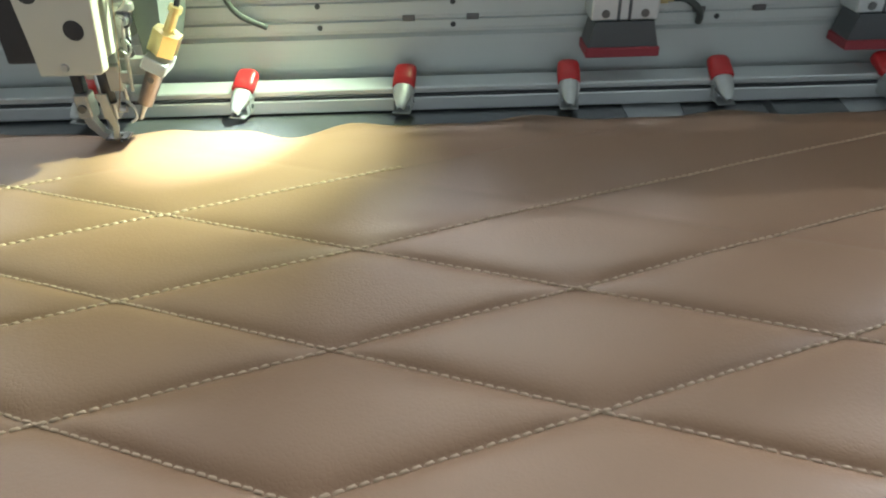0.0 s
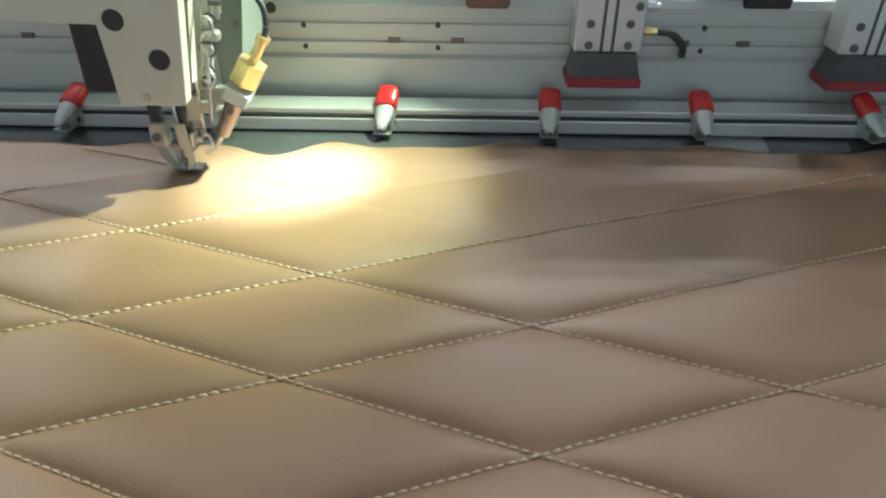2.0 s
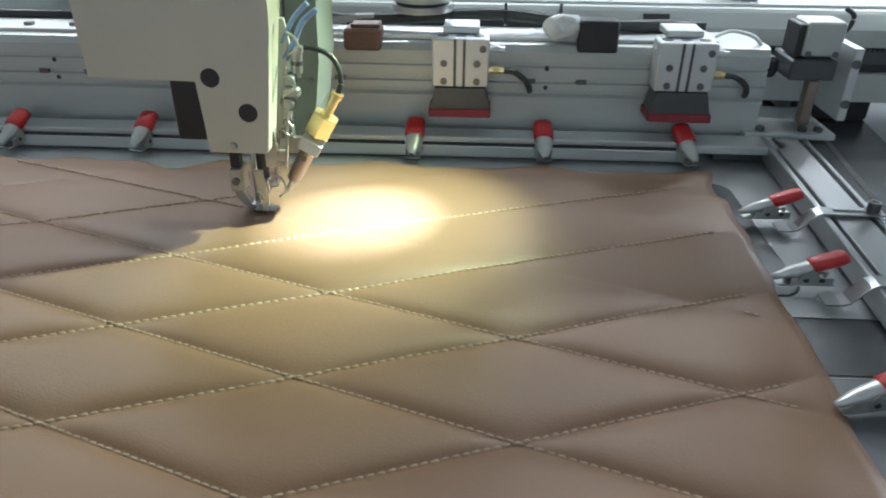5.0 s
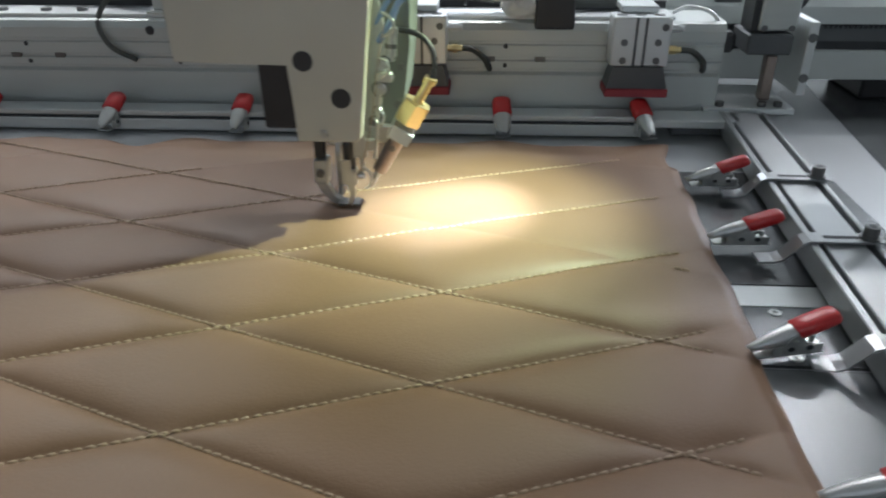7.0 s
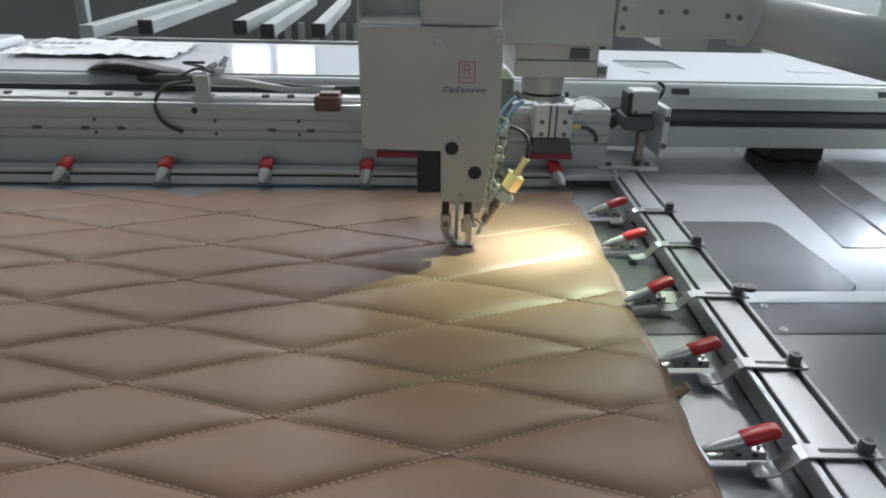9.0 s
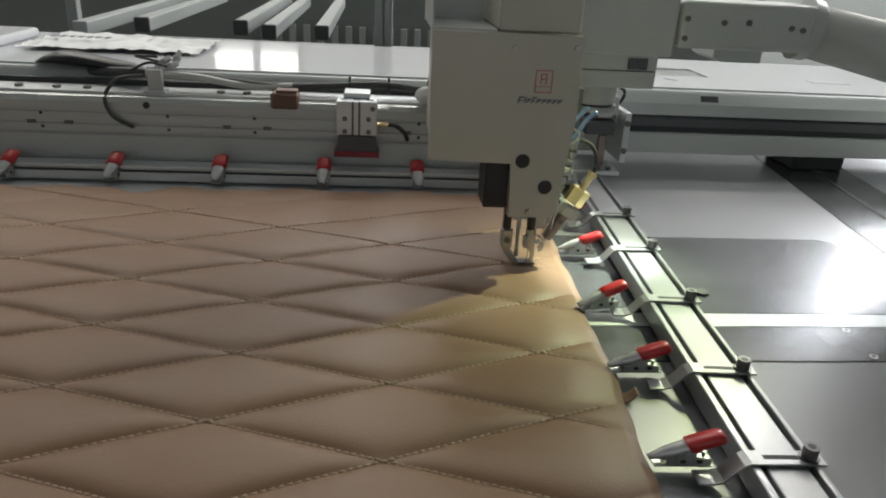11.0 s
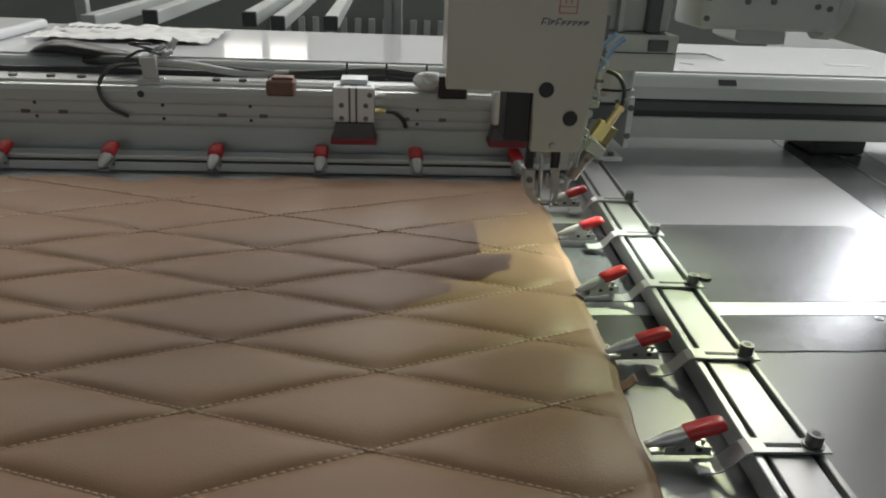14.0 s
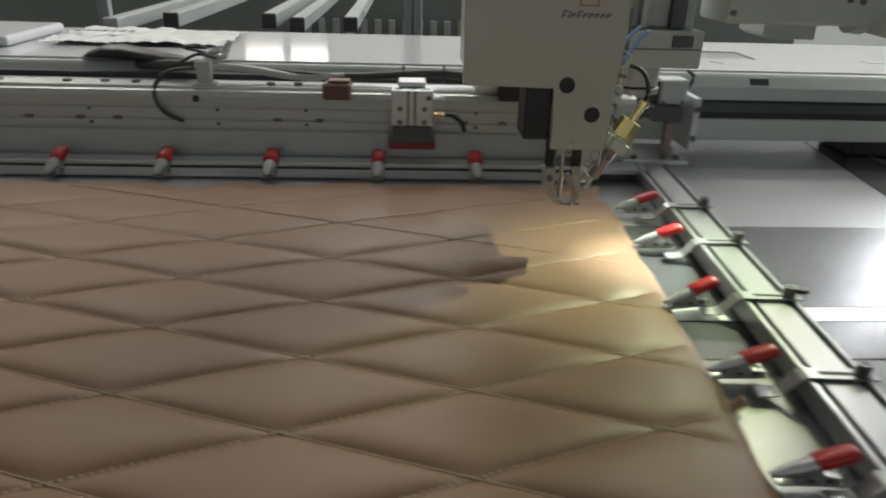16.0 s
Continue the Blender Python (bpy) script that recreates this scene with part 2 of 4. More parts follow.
RIDE_XY, RIDE_Y, RIDE_Z = [], [], []

# ---- the hall ----
HX, HY, HZ0, HZ1 = 6.0, 6.0, -0.82, 4.9
solo("floor", box(-HX, HX, -HY, HY, HZ0 - 0.1, HZ0), "floor", "grey concrete workshop floor", "floor", kind="structure")
solo("ceiling", box(-HX, HX, -HY, HY, HZ1, HZ1 + 0.1), "wall", "plain pale ceiling of the workshop", "ceiling", kind="structure")
solo("wall_west", box(-HX - 0.2, -HX, -HY, HY, HZ0, HZ1), "wall", "plain grey workshop wall", "wall", kind="structure")


def wall_with_windows(name, axis, at, holes):
    """A wall with openings (from, to, sill, head), in order along the wall."""
    bm = bmesh.new()
    lo, hi = at, at + 0.2

    def slab(a0, a1, b0, b1):
        if axis == "y":
            add_box(bm, a0, a1, lo, hi, b0, b1)
        else:
            add_box(bm, lo, hi, a0, a1, b0, b1)
    last = -6
    for a0, a1, z0, z1 in holes:
        slab(last, a0, HZ0, HZ1)
        slab(a0, a1, HZ0, z0)
        slab(a0, a1, z1, HZ1)
        last = a1
    slab(last, 6, HZ0, HZ1)
    return solo(name, bm, "wall", "grey workshop wall with windows", "wall", kind="structure")


NORTH, EAST = ((-1.65, -0.85, 0.85, 1.11), (-0.38, 0.12, 2.75, 3.60), (4.9, 5.9, 1.4, 4.4)), ((2.2, 4.6, 1.4, 4.7),)
wall_with_windows("wall_north", "y", HY, NORTH)
# this south opening is added for the unseen fill lamp
wall_with_windows("wall_south", "y", -HY - 0.2, ((-2.5, 1.5, 0.3, 1.9),))
wall_with_windows("wall_east", "x", HX, EAST)
# the last window, to the south, is unseen and added round the fill lamp
for i, (axis, (w0, w1, z0, z1)) in enumerate([("y", h) for h in NORTH] + [("x", h) for h in EAST] + [("s", (-2.5, 1.5, 0.3, 1.9))]):
    win = thing("window_%d" % (i + 1), pose(0, 0, 0), "workshop window with white frame, out of view", "window", kind="structure")
    n = 4 if w1 - w0 > 2 else 2
    face = -HY - 0.25 if axis == "s" else HY

    def bar(a0, a1, d0, d1):
        if axis == "x":
            return box(HX + d0, HX + d1, a0, a1, z0, z1)
        return box(a0, a1, face + d0, face + d1, z0, z1)
    for k in range(n + 1):
        a = w0 + 0.031 + (w1 - w0 - 0.062) * k / n
        part("window_frame", bar(a - 0.03, a + 0.03, 0.1, 0.15), "white", win)
        if k < n:
            a1 = w0 + 0.031 + (w1 - w0 - 0.062) * (k + 1) / n
            g = part("pane", bar(a + 0.032, a1 - 0.032, 0.12, 0.126), "glass", win)
            g.visible_shadow = False
for lx in (-3.4, -0.2, 3.0):
    for ly in (2.8, 4.9):
        fix = thing("ceiling_light", pose(lx, ly, 4.75), "white ceiling lamp with a lit tube", "ceiling light", "ceiling lights")
        part("housing", box(-0.62, 0.62, -0.1, 0.1, 0.0, 0.15, bevel=0.01), "white", fix)
        part("tube", cyl((-0.6, 0, -0.012), (0.6, 0, -0.012), 0.011), "glow", fix, "lit white tube")

# ---- the table of the machine ----
TZ = -0.0084
table = thing("machine_table", pose(0, 0, HZ0), "wide steel machine table with inset plates", "table")
Z = -HZ0 + TZ
part("tabletop", box(-1.9, 1.7, -0.95, 1.75, Z - 0.035, Z, bevel=0.003), "table", table, "pale sanded steel top")
for lx in (-1.7, 1.5):
    for ly in (-0.8, 1.6):
        part("leg", box(lx - 0.04, lx + 0.04, ly - 0.04, ly + 0.04, 0, Z - 0.035, bevel=0.004), "grey_paint", table)
part("apron", box(-1.75, 1.55, -0.83, -0.80, Z - 0.16, Z - 0.036), "grey_paint", table)


def rounded(x0, x1, y0, y1, r, n=6):
    out = []
    for cx, cy, a0 in ((x1 - r, y1 - r, 0), (x0 + r, y1 - r, 90), (x0 + r, y0 + r, 180), (x1 - r, y0 + r, 270)):
        for i in range(n + 1):
            a = radians(a0 + 90 * i / n)
            out.append((cx + r * math.cos(a), cy + r * math.sin(a)))
    return out


def inset(name, x0, x1, y0, y1, r, mat, label, screws=()):
    """A plate let into the table: a dark strip paints the gap's shade round a plate that stands a hair proud."""
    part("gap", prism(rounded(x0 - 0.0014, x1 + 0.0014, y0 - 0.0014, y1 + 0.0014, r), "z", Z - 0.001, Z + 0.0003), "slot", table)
    p = part(name, prism(rounded(x0, x1, y0, y1, r), "z", Z - 0.001, Z + 0.0009), mat, table, label)
    for sx, sy in screws:
        part("screw", cyl((sx, sy, Z + 0.0006), (sx, sy, Z + 0.0016), 0.0042, n=18), "zinc", p)
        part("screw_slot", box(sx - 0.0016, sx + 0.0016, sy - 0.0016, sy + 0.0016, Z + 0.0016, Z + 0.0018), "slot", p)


inset("cover_plate", -0.24, 0.455, -0.0965, 0.122, 0.022, "plate", "dark brushed steel cover plate")
inset("throat_plate", -0.24, 0.62, -0.194, -0.1275, 0.003, "plate", "dark brushed steel strip with countersunk screws",
      ((0.3195, -0.134), (0.315, -0.186), (0.02, -0.14), (0.02, -0.186)))
inset("bed_plate", -1.2, 1.6, -0.93, -0.1985, 0.004, "bed", "grey steel bed plate")
GUIDE = 0.125


def leaning(x0, x1, y0, y1, z0, z1):
    return prism(((x0 + GUIDE * y0, y0), (x1 + GUIDE * y0, y0), (x1 + GUIDE * y1, y1), (x0 + GUIDE * y1, y1)), "z", z0, z1)


part("guide_plate", leaning(0.503, 0.655, 0.03, 1.5, Z - 0.001, Z + 0.0009), "plate", table, "dark brushed steel guide plate")
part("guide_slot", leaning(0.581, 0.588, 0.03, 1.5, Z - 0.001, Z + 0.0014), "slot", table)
inset("bright_strip", -0.24, 0.62, -0.1258, -0.0985, 0.002, "alu", "bright narrow steel strip")

# ---- the leather ----
A, B = 0.28, 0.0997
Q_SHIFT = {-6: -0.033, -4: -0.019, -2: -0.013, 0: 0.029}
S_SHIFT = {-4: 0.092, -2: 0.029, 0: -0.029, 2: -0.015, 4: -0.026, 6: -0.054, 8: 0.034}
Q_LINES = [q + Q_SHIFT.get(q, 0.0) for q in range(-24, 1, 2)]
S_LINES = [s + S_SHIFT.get(s, 0.0) for s in range(-12, 18, 2)]
Q_NEW = 2.0
GRAD = math.hypot(2 / A, 2 / B)
X0, Y0 = -1.12, -0.62


def smooth(e0, e1, x):
    t = np.clip((x - e0) / (e1 - e0), 0, 1)
    return t * t * (3 - 2 * t)


def back_edge(x):
    return 0.361 - 0.022 * np.exp(-((x + 0.487) / 0.034) ** 2) - 0.016 * np.exp(-((x + 0.64) / 0.03) ** 2) + 0.006 * np.sin(x * 36 + 5.2) + 0.003 * np.sin(x * 71 + 2.0)


def right_edge(y):
    return 0.0655 + 0.062 * np.clip(y, -1, 0.4) * 0.9 + 0.0014 * np.sin(y * 37) + 0.001 * np.sin(y * 90 + 1) - 0.006 * smooth(-0.16, -0.30, y) - 0.007 * smooth(0.285, 0.295, y) * (1 - smooth(0.30, 0.36, y))


def ripple(x, y):
    return np.sin(31 * x + 17 * y) * np.sin(23 * y - 11 * x + 1) * 0.5 + np.sin(63 * x + 1.3 + 5 * y) * np.sin(57 * y + 0.4) * 0.3


def leather_height(x, y):
    q, s = 2 * y / B + 2 * x / A, 2 * y / B - 2 * x / A
    past = 18 * np.maximum(0, x - 0.036) + 25 * np.maximum(0, y - 0.318)
    dq = np.min([np.abs(q - v) for v in Q_LINES], axis=0) / GRAD
    ds = np.min([np.abs(s - v) for v in S_LINES], axis=0) / GRAD
    dn = np.abs(q - Q_NEW) / GRAD
    back = smooth(0.10, 0.26, y)
    flat = 0.40 * smooth(0.2, 1.8, q) + 0.35 * back

    def puff(d, w):
        return 1 - np.exp(-((d + past * 0.012) / w) ** 0.95)
    h = 0.0064 * puff(dq, 0.0088) * (puff(ds, 0.0088) * (1 - flat) + flat)
    h = h * (1 - 0.34 * np.exp(-((dn + past * 0.012) / 0.010)) * (1 - 0.4 * back))
    h = h * (1 - 0.35 * back)
    h = h + 0.0006 * ripple(x, y) * (0.3 + 0.7 * back)
    rim = np.minimum(right_edge(y) - x, back_edge(x) - y)
    soft = smooth(0.0, 0.05, rim)
    return h * (0.3 + 0.7 * soft) - 0.0030 * (1 - smooth(0.0, 0.010, rim)) + 0.0008 * np.sin(44 * y + 9 * x) * (1 - soft)


def leather_sheet():
    nx, ny = 660, 580
    u, v = np.linspace(0, 1, nx), np.linspace(0, 1, ny)
    U, V = np.meshgrid(u, v)
    Y = Y0 + V * (0.361 - Y0)
    Xr = right_edge(Y)
    Xg = X0 + U * (Xr - X0)
    Yg = Y + (back_edge(Xg) - 0.361) * smooth(0.6, 1.0, V)
    Zg = leather_height(Xg, Yg)
    top = np.stack([Xg, Yg, Zg], -1).reshape(-1, 3)
    faces = []
    for j in range(ny - 1):
        for i in range(nx - 1):
            a = j * nx + i
            faces.append((a, a + 1, a + nx + 1, a + nx))
    # the cut edge hangs down to the table round the rim
    ring = [i for i in range(nx)] + [j * nx + nx - 1 for j in range(1, ny)] + [(ny - 1) * nx + i for i in range(nx - 2, -1, -1)] + [j * nx for j in range(ny - 2, 0, -1)]
    low = top[ring].copy()
    low[:, 2] = TZ + 0.0006
    base = len(top)
    k = len(ring)
    for i in range(k):
        j = (i + 1) % k
        faces.append((ring[i], base + i, base + j, ring[j]))
    me = bpy.data.meshes.new("leather")
    me.from_pydata(np.vstack([top, low]).tolist(), [], faces)
    me.materials.append(M["leather"])
    me.polygons.foreach_set("use_smooth", [True] * len(me.polygons))
    return me


quilt = thing("quilted_leather_panel", pose(0, 0, 0), "brown leather panel quilted in diamonds, clamped on the machine table", "leather")
RIDE_XY.append(quilt)
sheet = new("leather", leather_sheet())
sheet.parent = quilt
PITCH = 0.0061


def stitch_mesh(name, pts):
    """Small rounded stitches, one after another, along a seam."""
    V, F = [], []
    for (x, y, z, ang) in pts:
        ca, sa = math.cos(ang), math.sin(ang)
        L, w, h = 0.0029, 0.0009, 0.0010
        for lx, ly, lz in ((-L, -w * .6, -0.0006), (-L, w * .6, -0.0006), (L, w * .6, -0.0006), (L, -w * .6, -0.0006),
                           (-L * .55, -w, h * .7), (-L * .55, w, h * .7), (L * .55, w, h * .7), (L * .55, -w, h * .7),
                           (-L * .5, 0, h), (L * .5, 0, h)):
            V.append((x + lx * ca - ly * sa, y + lx * sa + ly * ca, z + lz))
        o = len(V) - 10
        F += [tuple(o + i for i in f) for f in ((0, 4, 7, 3)[::-1], (0, 3, 7, 4), (1, 2, 6, 5), (4, 7, 9, 8), (5, 8, 9, 6), (0, 4, 8, 5, 1), (3, 2, 6, 9, 7))][1:]
    me = bpy.data.meshes.new(name)
    me.from_pydata(V, [], F)
    me.materials.append(M["thread"])
    for p in me.polygons:
        p.use_smooth = True
    return me


rng = random.Random(4)


def seam_points(kind, v, x_lo, x_hi, y_hi=0.306, y_lo=-0.6):
    slope = (-1 if kind == "q" else 1) * B / A
    n = int((x_hi - x_lo) * math.hypot(1, slope) / PITCH)
    out = []
    for i in range(n):
        x = x_lo + (x_hi - x_lo) * (i + 0.5) / n
        y = v * B / 2 + slope * x
        top = 0.262 if kind == "s" and x < -0.13 else y_hi
        if y_lo < y < top and x > X0 + 0.02:
            x1, y1 = x + rng.uniform(-2e-4, 2e-4), y + rng.uniform(-2e-4, 2e-4)
            out.append((x1, y1, float(leather_height(np.array(x1), np.array(y1))) + 0.0006, math.atan(slope) + rng.uniform(0.02, 0.16)))
    return out


for kind, values in (("q", Q_LINES), ("s", S_LINES)):
    for v in values:
        end = 0.0382 + 0.045 * (v * B / 2 + (-1 if kind == "q" else 1) * B / A * 0.04) + rng.uniform(-0.003, 0.003)
        pts = seam_points(kind, v, X0, end)
        if len(pts) > 8:
            s = new("seam", stitch_mesh("seam", pts))
            s.parent = quilt
            tagged(s, "raised beige stitching")
# the seam that the needle lays down during the clip: short runs that come up through the leather as the needle passes
RUNS = []
fresh = seam_points("q", Q_NEW, -0.66, 0.043, y_hi=0.36)
for i in range(0, len(fresh), 3):
    run = fresh[i:i + 3]
    cx, cy, cz = run[0][0], run[0][1], run[0][2]
    s = new("stitch_run", stitch_mesh("stitch_run", [(x - cx, y - cy, z - cz, a) for x, y, z, a in run]))
    s.parent = quilt
    s.location = (cx, cy, cz)
    RUNS.append((s, run[-1][0] + 0.004, (cx, cy, cz)))


# ---- spring clamps ----
def build_clamp(m):
    """A steel spring clamp: jaw at the origin, body towards +x."""
    c = thing("spring_clamp", m, "zinc-plated spring clamp with red grip biting the leather", "clamp", "spring clamps along the leather")
    ja = Matrix.Rotation(radians(-27), 4, "Y")
    up = bmesh.new()
    # upper arm: a channel that narrows to the nose
    prof = ((0.0, 0.0028), (0.006, 0.0052), (0.018, 0.0080), (0.036, 0.0092), (0.050, 0.0088))
    rings = []
    for x, w in prof:
        t = 0.0034 if x < 0.01 else 0.0062
        rings.append([up.verts.new((x, yy, zz)) for yy, zz in ((-w, -t * 0.8), (-w * 0.96, t * 0.25), (-w * 0.6, t * 0.75), (0, t * 0.95), (w * 0.6, t * 0.75), (w * 0.96, t * 0.25), (w, -t * 0.8), (w * 0.86, -t * 0.8), (w * 0.8, 0), (0, t * 0.55), (-w * 0.8, 0), (-w * 0.86, -t * 0.8))])
    for a, b in zip(rings, rings[1:]):
        for i in range(12):
            up.faces.new((a[i], a[(i + 1) % 12], b[(i + 1) % 12], b[i]))
    up.faces.new(rings[0][::-1])
    up.faces.new(rings[-1])
    bmesh.ops.transform(up, matrix=Matrix.Translation((0, 0, 0.0035)) @ ja, verts=up.verts)
    arm = part("upper_jaw", up, "jaw", c, smooth=True)
    gr = bmesh.new()
    rings = []
    for x, s in ((0.034, 0.96), (0.0345, 1.05), (0.045, 1.08), (0.058, 1.05), (0.063, 0.97), (0.0655, 0.7), (0.0660, 0.3)):
        w, t = 0.0102 * s, 0.0068 * s
        rings.append([gr.verts.new((x, w * math.copysign(abs(math.cos(a)) ** 0.7, math.cos(a)), t * math.copysign(abs(math.sin(a)) ** 0.7, math.sin(a)))) for a in [2 * math.pi * i / 16 for i in range(16)]])
    for a, b in zip(rings, rings[1:]):
        for i in range(16):
            gr.faces.new((a[i], a[(i + 1) % 16], b[(i + 1) % 16], b[i]))
    gr.faces.new(rings[0][::-1])
    gr.faces.new(rings[-1])
    bmesh.ops.transform(gr, matrix=Matrix.Translation((0, 0, 0.0035)) @ ja, verts=gr.verts)
    part("grip", gr, "red", arm, "red vinyl grip", smooth=True)
    lo = bmesh.new()
    add_box(lo, 0.004, 0.052, -0.0085, 0.0085, -0.0040, -0.0024, 0.0004)
    for sy in (-1, 1):
        a, b = sorted((sy * 0.0085, sy * 0.0075))
        add_box(lo, 0.014, 0.050, a, b, -0.003, 0.0065, 0.0004)
    part("lower_jaw", lo, "zinc", c)
    for sy in (-0.0094, 0.0084):
        part("pivot_ear", prism(((0.020, -0.002), (0.035, -0.002), (0.036, 0.012), (0.029, 0.0195), (0.022, 0.012)), "y", sy, sy + 0.001), "zinc", c)
    for hx in (0.0265, 0.040):
        part("hole", cyl((hx, -0.0099, 0.004), (hx, -0.0086, 0.004), 0.0026, n=14), "slot", c)
    pin = cyl((0.0285, -0.0108, 0.0125), (0.0285, 0.0108, 0.0125), 0.0016, n=12)
    part("pivot_pin", pin, "zinc", c)
    sp = bmesh.new()
    add_tube(sp, [(0.0285 + 0.0036 * math.cos(k * 1.4), -0.0062 + k * 0.0006, 0.0125 + 0.0036 * math.sin(k * 1.4)) for k in range(21)], 0.0006, n=6, sub=2)
    part("spring", sp, "zinc", c, smooth=True)
    scr = cyl((0.045, 0, -0.002), (0.045, 0, 0.011), 0.0018, n=10)
    add_cyl(scr, (0.045, 0, -0.001), (0.045, 0, 0.0035), 0.0042, n=6)
    add_cyl(scr, (0.045, 0, 0.0037), (0.045, 0, 0.0046), 0.0050, n=14)
    part("screw", scr, "zinc", c)
    return c


RAIL_LEAN = 0.063


def rail_x(y):
    return 0.1806 + (y - 0.1154) * RAIL_LEAN


first = None
# bracket along the rail, clamp nose across and along, turn of the clamp
SIDE = ((0.2345, 0.083, 0.255, 4), (0.1154, 0.0727, 0.1388, 2), (-0.0206, 0.0587, -0.0112, 13), (-0.1545, 0.0557, -0.1272, 0), (-0.2714, 0.0487, -0.2512, -2), (-0.405, 0.040, -0.385, 0))
for _, tip_x, tip_y, turn in SIDE:
    m = pose(tip_x - 0.003, tip_y, 0.0025, 0, 0, turn)
    if first is None:
        first = cl = build_clamp(m)
    else:
        cl = copy_thing(first, m)
    cl.scale = (0.93, 0.64, 0.68)
    RIDE_XY.append(cl)
BACK = ((0.072, 17), (-0.0904, 4), (-0.238, -3), (-0.397, -8), (-0.553, -13), (-0.705, -17), (-0.862, -10), (-1.02, -14))
for bx, tilt in BACK:
    cl = copy_thing(first, pose(bx, 0.379 + rng.uniform(-0.002, 0.002), 0.0015, 0, 0, 90 + tilt))
    cl["label"] = "zinc-plated spring clamp with red grip on the back rail"
    cl.scale = (0.74, 1.0, 0.86)
    RIDE_XY.append(cl)


# ---- brackets that carry the side clamps ----
def build_bracket(m, reach):
    """Bent strip from the clamp up to the rail; the origin is the bolt, x towards the table's side."""
    b = thing("clamp_bracket", m, "bent slotted steel bracket bolted to the side rail", "bracket", "clamp brackets")
    w, t = 0.0076, 0.0016
    pts = ((-reach, -0.0185), (-0.068, -0.0185), (-0.062, -0.0165), (-0.050, -0.0025), (-0.045, 0.0), (0.010, 0.0))
    s = prism(list(pts) + [(x, z + t) for x, z in pts[::-1]], "y", -w, w)
    part("strip", s, "alu_dimmed", b)
    part("slot", box(-0.034, -0.008, -0.0022, 0.0022, t - 0.0002, t + 0.0003, bevel=0.0001), "slot", b)
    bolt = cyl((0, 0, -0.012), (0, 0, t + 0.0008), 0.0030, n=12)
    add_cyl(bolt, (0, 0, t), (0, 0, t + 0.0012), 0.0075, n=20)
    add_cyl(bolt, (0, 0, t + 0.0012), (0, 0, t + 0.0100), 0.0056, n=20)
    bo = part("bolt", bolt, "dark_steel", b, "dark socket-head bolt")
    part("socket", cyl((0, 0, t + 0.0098), (0, 0, t + 0.0103), 0.0031, n=6), "slot", bo)
    return b


RZ = 0.0168
firstb = None
for by, tip_x, tip_y, _ in SIDE:
    x = rail_x(by)
    m = pose(x, by, RZ, 0, 0, rng.uniform(-3, 3) - 3)
    if firstb is None:
        firstb = br = build_bracket(m, 0.080)
    else:
        br = copy_thing(firstb, m)
    RIDE_XY.append(br)
lev = thing("lever_knob", pose(rail_x(-0.0206) + 0.012, -0.012, RZ + 0.002, 0, 0, 10), "small black oval lever on a bracket bolt", "lever")
part("paddle", cyl((0.004, 0, 0.0), (0.004, 0, 0.004), 0.0075, n=18), "black", lev)
part("stem", box(-0.012, 0.004, -0.002, 0.002, 0.0, 0.003), "black", lev)
RIDE_XY.append(lev)

# ---- side rail ----
rail = thing("side_rail", pose(0.1806, 0.1154, 0, 0, 0, -math.degrees(math.atan(RAIL_LEAN))), "long aluminium side rail with two black T-slots", "rail")
RIDE_XY.append(rail)
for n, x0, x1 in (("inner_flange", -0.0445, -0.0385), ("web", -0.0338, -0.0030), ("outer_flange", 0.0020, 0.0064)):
    part(n, box(x0, x1, -0.62, 0.315, -0.0045, 0.0158 if n != "web" else 0.0150, bevel=0.0008), "alu_dimmed", rail)
part("slot_floor", box(-0.0438, 0.0058, -0.619, 0.314, -0.0040, 0.0100), "slot", rail, "T-slot floor with its shade painted black")

# ---- clip rail, carriage beam ----
clip = thing("clip_rail", pose(0, 0.4, 0), "bright aluminium rail that carries the back clamps", "rail")
RIDE_XY.append(clip)
part("lower_profile", box(-1.5, 0.075, 0.0, 0.030, -0.006, 0.0075, bevel=0.0012), "alu", clip)
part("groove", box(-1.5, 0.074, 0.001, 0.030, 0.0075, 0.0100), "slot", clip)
part("upper_profile", box(-1.5, 0.075, 0.003, 0.034, 0.0100, 0.0165, bevel=0.0012), "alu", clip)
part("end_bracket", box(0.076, 0.172, -0.002, 0.036, 0.006, 0.0150, bevel=0.001), "alu", clip)
part("end_foot", box(0.10, 0.16, 0.01, 0.034, -0.006, 0.0055, bevel=0.001), "dark_plate", clip)

beam = thing("carriage_beam", pose(0, 0.45, 0), "long grey aluminium carriage beam with grooves and bolt holes", "beam")
RIDE_XY.append(beam)
face = ((0.0, 0.004), (0.0, 0.050), (0.004, 0.0535), (0.004, 0.0560), (0.0, 0.0575), (0.0, 0.0660), (0.003, 0.0670), (0.003, 0.0700), (0.0, 0.0710), (0.0, 0.0840),
        (0.0025, 0.0850), (0.0025, 0.0880), (0.0, 0.0890), (0.0, 0.1010), (0.005, 0.1080), (0.012, 0.1100), (0.080, 0.1100), (0.080, 0.004))
part("profile", prism(face, "x", -1.6, 0.155), "alu_grey", beam)
part("top_plate", box(-1.6, 0.10, 0.014, 0.070, 0.1102, 0.1140, bevel=0.0006), "alu", beam, "bright top plate")
part("edge_strip", box(-1.6, 0.10, 0.071, 0.079, 0.1102, 0.1220), "black", beam, "black rubber strip")
